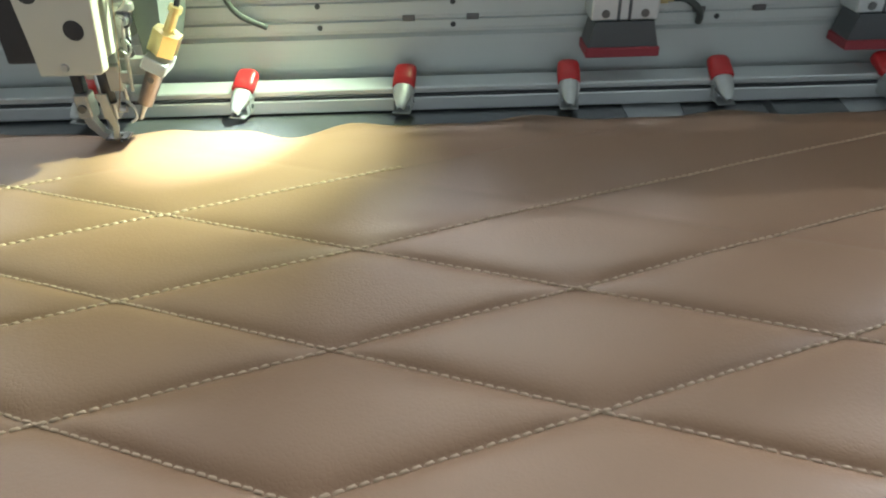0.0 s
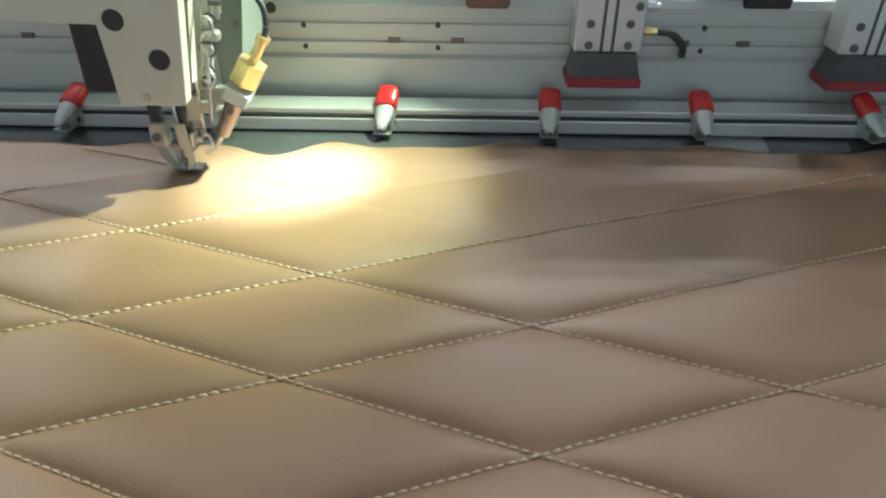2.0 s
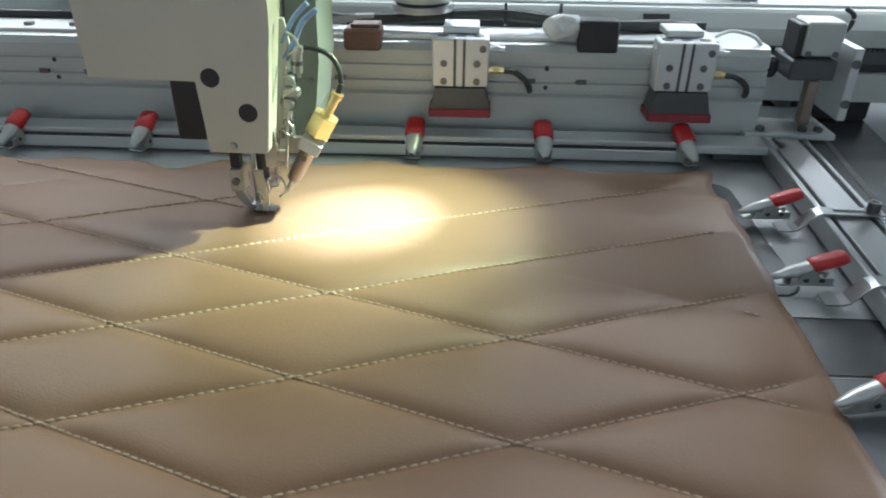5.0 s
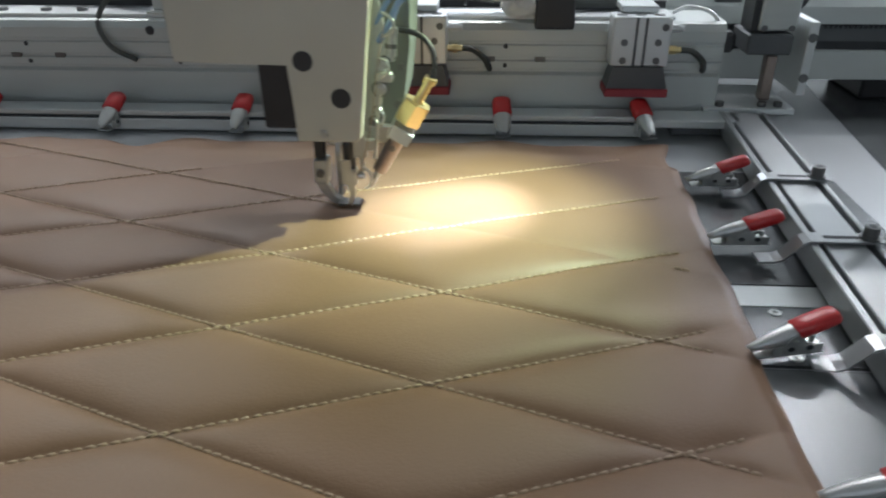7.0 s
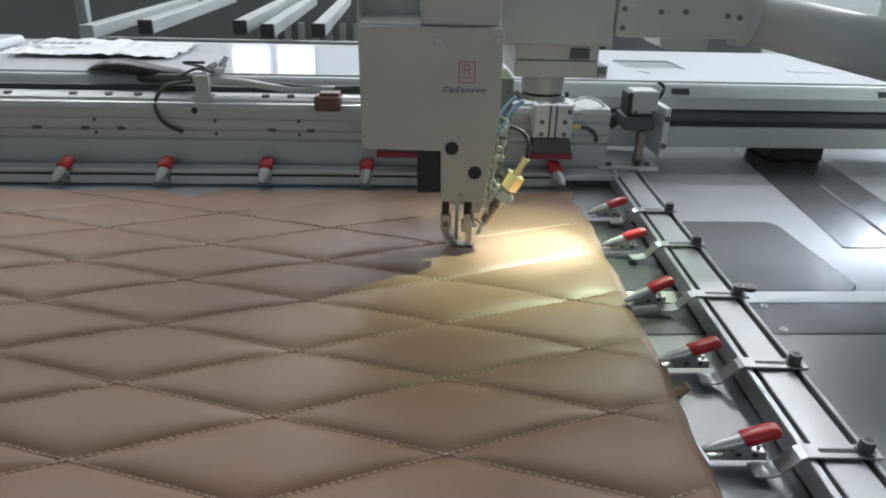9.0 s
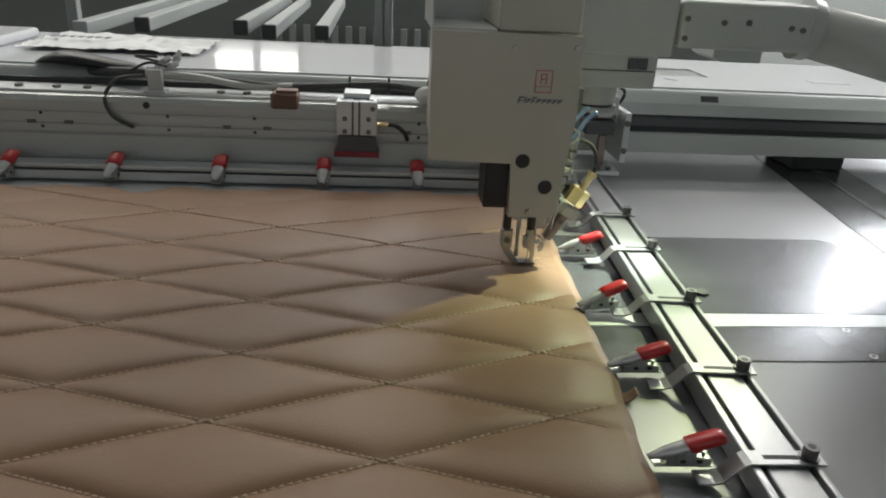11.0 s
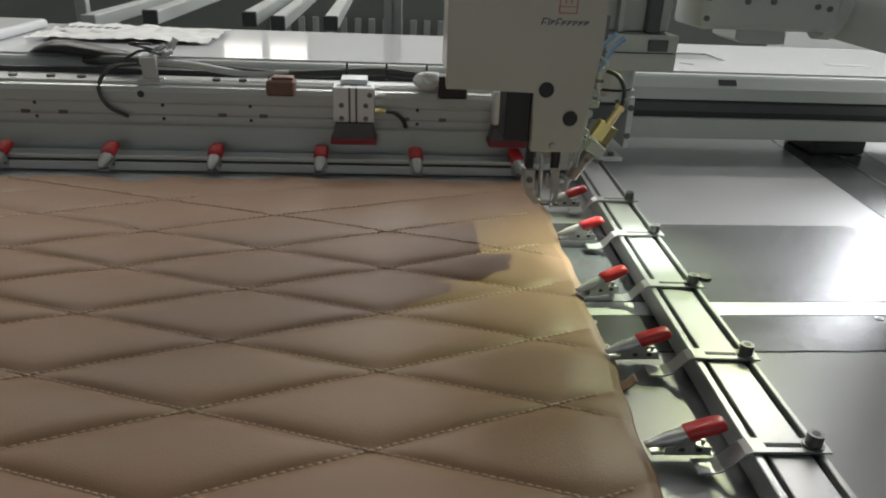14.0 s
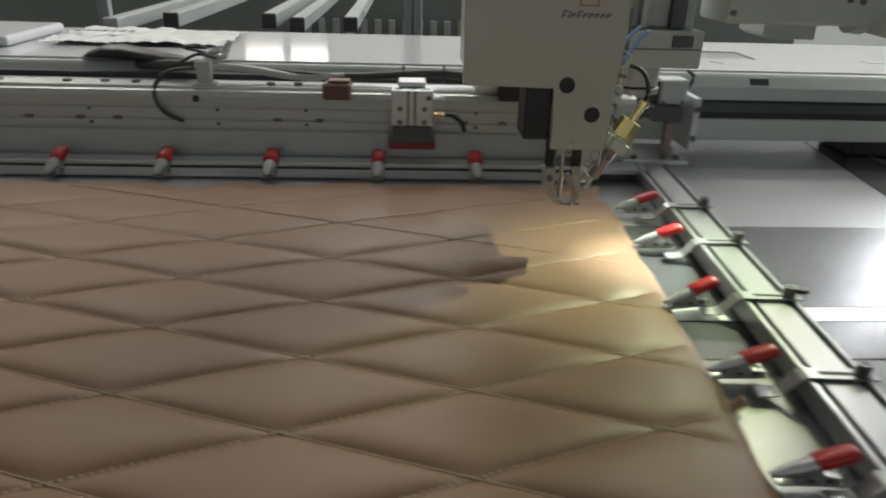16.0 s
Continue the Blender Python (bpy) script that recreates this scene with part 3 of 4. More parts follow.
for hx, hz, r in ((-0.475, 0.082, 0.0026), (-0.475, 0.0615, 0.0026), (-0.345, 0.083, 0.0026), (-0.345, 0.0615, 0.0026), (-0.505, 0.098, 0.0052),
                  (-0.66, 0.082, 0.0026), (-0.66, 0.0615, 0.0026), (-0.09, 0.083, 0.0026), (-0.09, 0.0615, 0.0026)):
    part("bolt_hole", cyl((hx, -0.0006, hz), (hx, 0.003, hz), r, n=16), "slot", beam)
for hx in (-0.75, -0.676, -0.622, -0.388, -0.326, -0.108, -0.05):
    part("slot_nut", box(hx - 0.006, hx + 0.006, -0.0006, 0.004, 0.0655, 0.0715, bevel=0.0005), "dark_steel", beam)
for hx in (-0.80, -0.70, -0.645, -0.60, -0.4, -0.36, -0.02):
    part("top_screw", cyl((hx, 0.034, 0.1138), (hx, 0.034, 0.1175), 0.0062, n=14), "dark_steel", beam)


def build_cylinder(m):
    c = thing("clamping_cylinder", m, "aluminium pneumatic cylinder pressing a red rubber pad", "cylinder", "clamping cylinders")
    bm = box(-0.031, 0.031, -0.034, -0.0005, 0.070, 0.122, bevel=0.0015)
    part("body", bm, "alu", c)
    for gx in (-0.006, 0.004):
        part("groove", box(gx - 0.0015, gx + 0.0015, -0.0343, -0.030, 0.0705, 0.1215), "dark_plate", c)
    for sx in (-0.018, 0.018):
        for sz in (0.0765, 0.0960):
            part("screw", cyl((sx, -0.0352, sz), (sx, -0.033, sz), 0.0038, n=14), "dark_steel", c)
    part("screw", cyl((0.024, -0.0352, 0.112), (0.024, -0.033, 0.112), 0.0038, n=14), "dark_steel", c)
    for sx in (-0.02, 0.0, 0.02):
        part("top_port", cyl((sx, -0.017, 0.1215), (sx, -0.017, 0.1226), 0.006, n=14), "dark_steel", c)
    part("foot", prism(((-0.033, 0.046), (0.033, 0.046), (0.027, 0.0695), (-0.027, 0.0695)), "y", -0.036, -0.002), "dark_plate", c, "dark grey foot")
    part("pad", box(-0.0345, 0.0345, -0.039, -0.0005, 0.0370, 0.0460, bevel=0.001), "red_pad", c, "red rubber pad")
    for sz in (0.084, 0.107):
        f = cyl((0.031, -0.014, sz), (0.048, -0.014, sz), 0.0035, n=12)
        add_cyl(f, (0.036, -0.014, sz), (0.043, -0.014, sz), 0.005, n=6)
        part("air_fitting", f, "brass" if sz < 0.09 else "alu", c)
    part("mount", box(-0.02, 0.02, -0.01, 0.03, 0.1228, 0.130, bevel=0.001), "alu", c)
    part("hose", tube([(0.048, -0.014, 0.084), (0.060, -0.016, 0.083), (0.072, -0.016, 0.074), (0.077, -0.010, 0.065), (0.079, -0.002, 0.058)], 0.0034), "cable", c, "black air hose")
    return c


cy = build_cylinder(pose(-0.187, 0.449, 0))
RIDE_XY.append(cy)
for cx in (0.055,):
    RIDE_XY.append(copy_thing(cy, pose(cx, 0.449, 0)))

# cables along the carriage
loom = thing("cable_loom", pose(-0.2, 0.5, 0.115), "dark sleeved cable loom tied along the carriage beam", "cable")
RIDE_XY.append(loom)
part("sleeve", tube([(-0.42, 0.06, 0.012), (-0.345, 0.01, 0.022), (-0.24, 0.0, 0.02), (-0.12, -0.005, 0.010), (-0.02, -0.004, 0.014), (0.06, -0.004, 0.018), (0.16, -0.004, 0.008), (0.26, 0.01, 0.006)], 0.0072), "cable", loom)
wd = bmesh.new()
rows = []
for u, yc, w, zb, h in ((-0.508, 0.072, 0.006, 0.0205, 0.003), (-0.495, 0.072, 0.020, 0.0205, 0.011), (-0.470, 0.070, 0.026, 0.020, 0.021), (-0.445, 0.066, 0.026, 0.019, 0.023),
                        (-0.400, 0.055, 0.022, 0.017, 0.020), (-0.350, 0.038, 0.017, 0.014, 0.018), (-0.310, 0.012, 0.011, 0.011, 0.015)):
    rows.append([wd.verts.new((u + 0.0015 * math.sin(9 * a), yc + w * math.cos(a), zb + h * (0.5 + 0.5 * math.sin(a)) * (1 + 0.06 * math.sin(5 * a + u * 80)))) for a in [2 * math.pi * k / 18 for k in range(18)]])
for ra, rb in zip(rows, rows[1:]):
    for k in range(18):
        wd.faces.new((ra[k], ra[(k + 1) % 18], rb[(k + 1) % 18], rb[k]))
wd.faces.new(rows[0][::-1])
wd.faces.new(rows[-1])
part("fabric_sleeve", wd, "black", loom, "flat black fabric sleeve", smooth=True)
for fx, fy, fz, ang in ((-0.288, 0.0, 0.040, 35), (-0.268, 0.004, 0.046, 60), (-0.276, -0.012, 0.036, 20)):
    d = Vector((math.cos(radians(ang)), 0.2, math.sin(radians(ang)))).normalized()
    c0 = Vector((fx, fy, fz))
    ft_ = cyl(c0 - d * 0.014, c0 + d * 0.014, 0.0042, n=14)
    add_cyl(ft_, c0 - d * 0.004, c0 + d * 0.004, 0.0064, n=6)
    part("hose_fitting", ft_, "zinc", loom, "bright metal hose fitting")
part("white_lead", tube([(-0.31, -0.02, 0.026), (-0.24, -0.012, 0.022), (-0.16, -0.008, 0.010), (-0.09, -0.006, 0.012)], 0.0058), "grey_paint", loom, "pale grey cable")
for tx in (0.0, 0.062, 0.125):
    part("cable_tie", cyl((tx - 0.0022, -0.004, 0.0145), (tx + 0.0022, -0.004, 0.0145), 0.0092, n=14), "black", loom)
    part("tie_tail", box(tx - 0.0016, tx + 0.0016, -0.008, -0.004, 0.02, 0.031), "black", loom)
part("drop_cable", tube([(-0.315, -0.02, 0.022), (-0.345, -0.045, 0.020), (-0.362, -0.056, -0.006), (-0.352, -0.058, -0.034), (-0.325, -0.055, -0.050)], 0.0030), "cable", loom, "thin black cable loop")
part("coil", tube([(-0.33, -0.02, 0.03), (-0.30, -0.03, 0.044), (-0.275, -0.01, 0.034), (-0.30, 0.01, 0.040), (-0.325, -0.01, 0.050), (-0.29, -0.02, 0.052)], 0.0022), "black", loom)
hb = thing("cable_bracket", pose(-0.495, 0.475, 0.1142), "pale grey bent cable bracket on the beam", "bracket")
RIDE_XY.append(hb)
part("foot", box(-0.016, 0.016, -0.012, 0.012, 0, 0.003, bevel=0.0005), "grey_paint", hb)
part("post", box(-0.011, 0.011, -0.004, 0.004, 0.003, 0.034, bevel=0.001), "grey_paint", hb)
valve = thing("air_valve", pose(-0.297, 0.462, 0.1142), "rust-coloured plastic valve block on the beam", "valve")
RIDE_XY.append(valve)
part("block", box(-0.022, 0.020, -0.018, 0.016, -0.014, 0.010, bevel=0.003), "orange", valve)
part("cap", box(-0.014, 0.018, -0.012, 0.012, 0.010, 0.014, bevel=0.001), "orange", valve)
v2 = thing("air_valve", pose(-0.036, 0.462, 0.1142), "black plastic valve block with a white wrap", "valve")
RIDE_XY.append(v2)
part("block", box(-0.022, 0.022, -0.014, 0.014, -0.012, 0.022, bevel=0.002), "black", v2)
wr = bmesh.new()
bmesh.ops.create_icosphere(wr, subdivisions=3, radius=0.02)
for v in wr.verts:
    v.co = Vector((v.co.x * 1.2 - 0.038, v.co.y * 0.8, v.co.z * 0.75 + 0.012)) + Vector((noise.noise(v.co * 90), noise.noise(v.co * 70 + Vector((3, 1, 2))), noise.noise(v.co * 80))) * 0.004
part("wrap", wr, "paper", v2, "crumpled white tape wrap")

# carriage end with motor block and post
end = thing("carriage_end", pose(0.19, 0.45, 0), "carriage end with a grey motor block and steel post", "motor")
RIDE_XY.append(end)
part("motor", box(0.002, 0.044, 0.01, 0.052, 0.100, 0.137, bevel=0.002), "alu_grey", end)
part("motor_flank", box(-0.006, 0.0015, 0.012, 0.050, 0.099, 0.134, bevel=0.001), "black", end)
for bx in (0.008, 0.038):
    part("motor_screw", cyl((bx, 0.0085, 0.103), (bx, 0.0105, 0.103), 0.0035, n=12), "dark_steel", end)
part("motor_lead", tube([(0.046, 0.03, 0.118), (0.054, 0.028, 0.130), (0.056, 0.03, 0.142), (0.048, 0.035, 0.148)], 0.0028), "black", end)
part("motor_base", box(-0.008, 0.042, 0.006, 0.066, 0.074, 0.097, bevel=0.002), "dark_plate", end)
part("side_plate", box(0.054, 0.064, 0.0, 0.09, 0.030, 0.112, bevel=0.001), "alu", end)
part("post", box(0.022, 0.034, 0.02, 0.034, 0.018, 0.070, bevel=0.001), "bronze", end)
part("base_plate", box(-0.05, 0.053, -0.012, 0.09, 0.0105, 0.0175, bevel=0.001), "alu", end)
for bx in (-0.03, 0.018, 0.036):
    part("bolt", cyl((bx, -0.002, 0.0175), (bx, -0.002, 0.0225), 0.005, n=14), "dark_steel", end)
part("side_screw", cyl((0.0585, -0.002, 0.05), (0.0585, 0.0, 0.05), 0.005, n=14), "dark_steel", end)
part("side_screw", cyl((0.0585, -0.002, 0.095), (0.0585, 0.0, 0.095), 0.005, n=14), "dark_steel", end)
part("sensor", box(-0.05, -0.02, 0.01, 0.03, 0.075, 0.098, bevel=0.004), "black", end)
part("sensor_cable", tube([(-0.035, 0.02, 0.098), (-0.05, 0.015, 0.118), (-0.075, 0.02, 0.124), (-0.09, 0.03, 0.116)], 0.0022), "paper", end)

# ---- gantry across the table ----
gan = thing("gantry_beam", pose(0, 0.545, 0), "grey gantry beam with a black toothed belt and white cover", "gantry")
RIDE_Y.append(gan)
part("lower_profile", box(-1.9, 1.7, 0.0, 0.14, 0.0235, 0.0590, bevel=0.001), "grey_paint", gan)
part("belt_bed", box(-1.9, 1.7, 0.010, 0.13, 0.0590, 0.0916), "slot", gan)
part("belt", box(-1.9, 1.7, 0.006, 0.010, 0.0700, 0.0880), "dark_plate", gan, "black toothed belt")
tb = bmesh.new()
for i in range(170):
    x = 0.15 + i * 0.006
    add_box(tb, x, x + 0.003, 0.0045, 0.0062, 0.0855, 0.0895)
part("belt_teeth", tb, "slot", gan)
part("upper_profile", prism(((0.0, 0.0916), (0.0, 0.112), (0.012, 0.128), (0.016, 0.1318), (0.14, 0.1318), (0.14, 0.0916)), "x", -1.9, 1.7), "alu_grey", gan)
cv = box(-1.9, 0.352, 0.030, 0.405, 0.1320, 0.1350)
for a in ((0.472, 1.7, 0.030, 0.405), (0.352, 0.472, 0.030, 0.165), (0.352, 0.472, 0.262, 0.405)):
    add_box(cv, a[0], a[1], a[2], a[3], 0.1320, 0.1350)
part("cover", cv, "white", gan, "glossy white cover plate")
# grey and black patches paint the shade inside the cover's openings
part("opening_floor_shade", box(0.34, 0.485, 0.15, 0.275, 0.1318, 0.1326), "cabinet", gan, "cut-out floor with its shade painted grey")
part("cover_slot_shade", box(0.675, 0.755, 0.145, 0.170, 0.1350, 0.1354), "cabinet", gan)
part("cover_slot_shade", box(0.98, 1.06, 0.10, 0.122, 0.1350, 0.1354), "cabinet", gan)
part("cover_slot_shade", box(-0.013, 0.013, -0.0025, 0.0025, 0.1350, 0.1354, m=Matrix.Translation((0.375, 0.115, 0)) @ Matrix.Rotation(radians(-55), 4, "Z")), "slot", gan)
for hx in (0.390, 0.765):
    part("finger_hole", prism(((0.0024, 0.1165), (0.0092, 0.1256), (0.0140, 0.1250), (0.0060, 0.1150)), "x", hx, hx + 0.032), "slot", gan)
part("shoe", box(0.60, 0.70, 0.02, 0.12, TZ + 0.0015, 0.0233, bevel=0.003), "black", gan, "black sliding shoe")

# things lying on the gantry's cover
bag = thing("plastic_sheet", pose(-0.66, 0.80, 0.1352), "crumpled printed white plastic sheet on the cover", "plastic sheet")
RIDE_Y.append(bag)
pb = bmesh.new()
bmesh.ops.create_grid(pb, x_segments=46, y_segments=24, size=0.5)
for v in pb.verts:
    x, y = v.co.x * 0.32, v.co.y * 0.2
    v.co = Vector((x + 0.008 * noise.noise(Vector((y * 40, 0, 3))), y, 0.007 + 0.006 * noise.noise(Vector((x * 22, y * 26, 1))) + 0.004 * noise.noise(Vector((x * 60, y * 60, 5)))))
part("sheet", pb, "paper", bag, smooth=True)
bars = bmesh.new()
for i in range(7):
    x = -0.13 + i * 0.016
    add_box(bars, x, x + 0.009, -0.02, 0.0, 0.0145, 0.0152)
part("print", bars, "ink", bag, "dark printed marks")
roll = thing("foam_roll", pose(-0.96, 0.76, 0.1352), "white foam sheet rolled up on the cover", "foam")
RIDE_Y.append(roll)
part("roll", box(-0.25, 0.11, -0.1, 0.12, 0.0, 0.018, bevel=0.008, seg=4), "white", roll)

# cable chain from the carriage back over the cover
chain = thing("cable_chain", pose(0.165, 0.60, 0.1352), "grey plastic cable chain on the gantry cover", "cable chain")
RIDE_XY.append(chain)
for i in range(24):
    y = i * 0.0125
    lk = box(-0.018, 0.018, y, y + 0.0085, 0.0, 0.0035, bevel=0.0008)
    add_box(lk, -0.018, 0.018, y, y + 0.0060, 0.016, 0.0195, 0.0008)
    add_box(lk, -0.019, -0.0155, y - 0.001, y + 0.011, 0.0005, 0.019, 0.0006)
    add_box(lk, 0.0155, 0.019, y - 0.001, y + 0.011, 0.0005, 0.019, 0.0006)
    part("link", lk, "tube", chain)
flap = thing("leather_scrap", pose(0.0600, -0.165, -0.0078), "small dark curled leather scrap at the panel edge", "scrap")
RIDE_XY.append(flap)
fb = bmesh.new()
bmesh.ops.create_grid(fb, x_segments=10, y_segments=6, size=0.5)
for v in fb.verts:
    x, y = v.co.x * 0.016, v.co.y * 0.010
    v.co = Vector((x, y + 14 * x * x, 0.0012 + 0.010 * (v.co.x + 0.5) ** 2 + 0.001 * v.co.y))
bmesh.ops.solidify(fb, geom=list(fb.faces), thickness=0.0012)
part("curl", fb, "leather", flap, smooth=True)

# ---- sewing head ----
head = thing("sewing_unit", pose(0, 0, 0), "cream sewing machine head with presser foot and needle", "sewing head")
RIDE_Z.append(head)
FY = -0.030
shape = ((-0.1235, 0.1356), (-0.0345, 0.1356), (-0.0335, 0.0735), (0.0150, 0.0735), (0.0175, 0.0760), (0.0285, 0.175), (0.0295, 0.190), (0.0285, 0.268), (-0.1260, 0.268))
cover = part("cover", prism(shape, "y", FY, FY + 0.012, bevel=0.0014), "cream", head)
for sx, sz, r in ((-0.0418, 0.254, 0.0032), (0.0213, 0.256, 0.0032), (-0.0117, 0.0805, 0.0034)):
    part("screw", cyl((sx, FY - 0.0022, sz), (sx, FY, sz), r * 0.8, r, n=16), "zinc", cover)
for hx, hz in ((-0.0232, 0.1375), (0.0040, 0.1092)):
    part("hole", cyl((hx, FY - 0.0004, hz), (hx, FY + 0.002, hz), 0.0078, n=28), "black", cover)
lg = bmesh.new()
for a in ((-0.0185, -0.0005, 0.2325, 0.2335), (-0.0185, -0.0005, 0.2105, 0.2115), (-0.0185, -0.0175, 0.2105, 0.2335), (-0.0015, -0.0005, 0.2105, 0.2335), (-0.0185, -0.0005, 0.2165, 0.2172)):
    add_box(lg, a[0], a[1], FY - 0.0003, FY + 0.0005, a[2], a[3])
for a in ((-0.0130, -0.0118, 0.2195, 0.2300), (-0.0075, -0.0063, 0.2195, 0.2300), (-0.0130, -0.0063, 0.2290, 0.2300), (-0.0130, -0.0063, 0.2240, 0.2250)):
    add_box(lg, a[0], a[1], FY - 0.0003, FY + 0.0005, a[2], a[3])
part("emblem", lg, "red_ink", cover, "dull red square emblem")
tx = bmesh.new()
x = -0.0350
for w, hgt in ((0.0052, 0.0066), (0.0014, 0.0062), (0.0042, 0.0046), (0.0044, 0.0066), (0.0046, 0.0046), (0.0044, 0.0046), (0.0046, 0.0046), (0.0042, 0.0046), (0.0044, 0.0046)):
    skew = Matrix(((1, 0, 0.28, -0.28 * 0.1995), (0, 1, 0, 0), (0, 0, 1, 0), (0, 0, 0, 1)))
    add_box(tx, x, x + 0.0013, FY - 0.0003, FY + 0.0005, 0.1995, 0.1995 + hgt, m=skew)
    if w > 0.002:
        add_box(tx, x + 0.0013, x + w, FY - 0.0003, FY + 0.0005, 0.1995 + hgt - 0.0013, 0.1995 + hgt, m=skew)
        add_box(tx, x + 0.0013, x + w * 0.9, FY - 0.0003, FY + 0.0005, 0.2012, 0.2022, m=skew)
    x += w + 0.0011
part("lettering", tx, "ink", cover, "dark blue lettering bars")
part("body", prism(((-0.117, 0.140), (-0.030, 0.140), (-0.028, 0.079), (0.011, 0.079), (0.0235, 0.175), (0.0235, 0.264), (-0.117, 0.264)), "y", FY + 0.0125, 0.116), "cream", head)
part("side_block", box(-0.0610, -0.0350, FY + 0.008, 0.022, 0.0815, 0.1350, bevel=0.0015), "black", head, "black side block")
part("top_box", box(-0.0580, 0.0265, FY + 0.010, 0.115, 0.2685, 0.42, bevel=0.002), "cream", head)
tr = box(-0.1262, -0.1245, FY + 0.002, 0.085, 0.2682, 0.298)
add_box(tr, -0.1245, -0.0600, 0.083, 0.085, 0.2682, 0.298)
add_box(tr, -0.1245, -0.0600, FY + 0.006, 0.083, 0.2682, 0.2700)
part("tray", tr, "grey_paint", head, "pale sheet metal tray")
# needle works
part("needle_bar", cyl((0.001, 0, 0.034), (0.001, 0, 0.082), 0.0052, n=20), "black", head, "blackened needle bar", smooth=True)
part("bar_guide", box(-0.0195, 0.0125, 0.010, 0.018, 0.056, 0.080, bevel=0.001), "zinc", head)
clampb = box(-0.0065, 0.0065, -0.006, 0.006, 0.026, 0.040, bevel=0.001)
add_cyl(clampb, (0.0065, 0, 0.033), (0.013, 0, 0.033), 0.0028, n=12)
part("needle_clamp", clampb, "zinc", head)
part("needle", cyl((0, 0, 0.0015), (0, 0, 0.028), 0.0006, 0.0010, n=10), "zinc", head)
part("presser_bar", box(-0.0300, -0.0215, 0.004, 0.014, 0.046, 0.082, bevel=0.0008), "black", head)
pf = box(-0.0315, -0.0190, 0.001, 0.016, 0.024, 0.046, bevel=0.0012)
part("presser_holder", pf, "zinc", head)
part("holder_screw", cyl((-0.0255, -0.0015, 0.034), (-0.0255, 0.001, 0.034), 0.0036, n=14), "dark_steel", head)
shank = prism(((-0.030, 0.026), (-0.022, 0.026), (-0.015, 0.010), (-0.004, 0.006), (-0.004, 0.0032), (-0.017, 0.0045), (-0.027, 0.016)), "y", 0.003, 0.011, bevel=0.0006)
part("presser_shank", shank, "zinc", head)
ft = bmesh.new()
for a in ((-0.011, -0.0022, -0.005, 0.009), (0.0022, 0.008, -0.005, 0.009), (-0.0022, 0.0022, 0.003, 0.009)):
    add_box(ft, a[0], a[1], a[2], a[3], 0.0062, 0.0080)
part("presser_foot", ft, "dark_steel", head, "dark steel presser foot")
part("middle_foot", prism(((-0.006, 0.050), (0.003, 0.050), (0.006, 0.020), (0.003, 0.010), (-0.001, 0.010), (0.001, 0.020)), "y", -0.0095, -0.0075), "zinc", head)
part("guide_rod", cyl((-0.011, 0.012, 0.010), (-0.011, 0.012, 0.080), 0.0025, n=12), "zinc", head, smooth=True)
part("guide_rod", cyl((0.009, 0.014, 0.030), (0.009, 0.014, 0.080), 0.0022, n=12), "zinc", head, smooth=True)
hook = tube([(0.010, 0.004, 0.040), (0.017, 0.004, 0.034), (0.018, 0.003, 0.024), (0.013, 0.002, 0.020)], 0.0012, n=8)
part("thread_guide", hook, "zinc", head, smooth=True)
lever = box(-0.002, 0.016, -0.003, 0.004, 0.050, 0.072, bevel=0.001)
add_box(lever, 0.012, 0.024, -0.002, 0.003, 0.056, 0.066, 0.001)
part("needle_slide", lever, "zinc", head)
# the grey housing behind the thread works
part("works_housing", prism(((0.0240, 0.064), (0.0370, 0.064), (0.0450, 0.090), (0.0510, 0.135), (0.0530, 0.205), (0.0240, 0.205)), "y", 0.034, 0.105, bevel=0.0012), "cabinet", head, "dull grey-green housing behind the thread works")
for wx, wz in ((0.0430, 0.118), (0.0390, 0.086), (0.0460, 0.190)):
    part("plate_screw", cyl((wx, 0.0322, wz), (wx, 0.0345, wz), 0.0030, n=14), "dark_steel", head)
# thread tension works on the slanted side
part("side_plate", prism(((0.0145, 0.0745), (0.0240, 0.0745), (0.0300, 0.095), (0.0360, 0.128), (0.0360, 0.150), (0.0315, 0.178), (0.0280, 0.178)), "y", 0.004, 0.0075, bevel=0.0005), "grey_paint", head)
for x, z, r, d in ((0.0300, 0.1085, 0.0058, 0.008), (0.0275, 0.0905, 0.0036, 0.006), (0.0345, 0.1300, 0.0040, 0.010)):
    t = cyl((x, 0.004 - d, z), (x, 0.005, z), r * 0.82, r, n=20)
    add_cyl(t, (x, 0.002 - d, z), (x, 0.004 - d, z), r * 0.45, n=12)
    part("tension_disc", t, "zinc", head)
    part("disc_rim", cyl((x, 0.0005, z), (x, 0.0020, z), r * 1.25, n=20), "dark_steel", head)
pist = cyl((0.0390, 0.004, 0.1340), (0.0400, 0.004, 0.1510), 0.0046, n=18)
add_cyl(pist, (0.0400, 0.004, 0.1510), (0.0403, 0.004, 0.1560), 0.0056, n=6)
add_cyl(pist, (0.0388, 0.004, 0.1300), (0.0390, 0.004, 0.1340), 0.0030, n=14)
part("small_piston", pist, "zinc", head)
part("piston_band", cyl((0.0394, 0.004, 0.1405), (0.0397, 0.004, 0.1440), 0.0049, n=18), "dark_steel", head)
part("link_block", box(0.026, 0.041, -0.004, 0.004, 0.1145, 0.1225, bevel=0.0015), "zinc", head)
part("link_block", box(0.0195, 0.0315, -0.003, 0.004, 0.0775, 0.0855, bevel=0.0015), "dark_steel", head)
part("link_rod", cyl((0.0235, -0.003, 0.050), (0.0300, -0.003, 0.1085), 0.0016, n=10), "zinc", head)
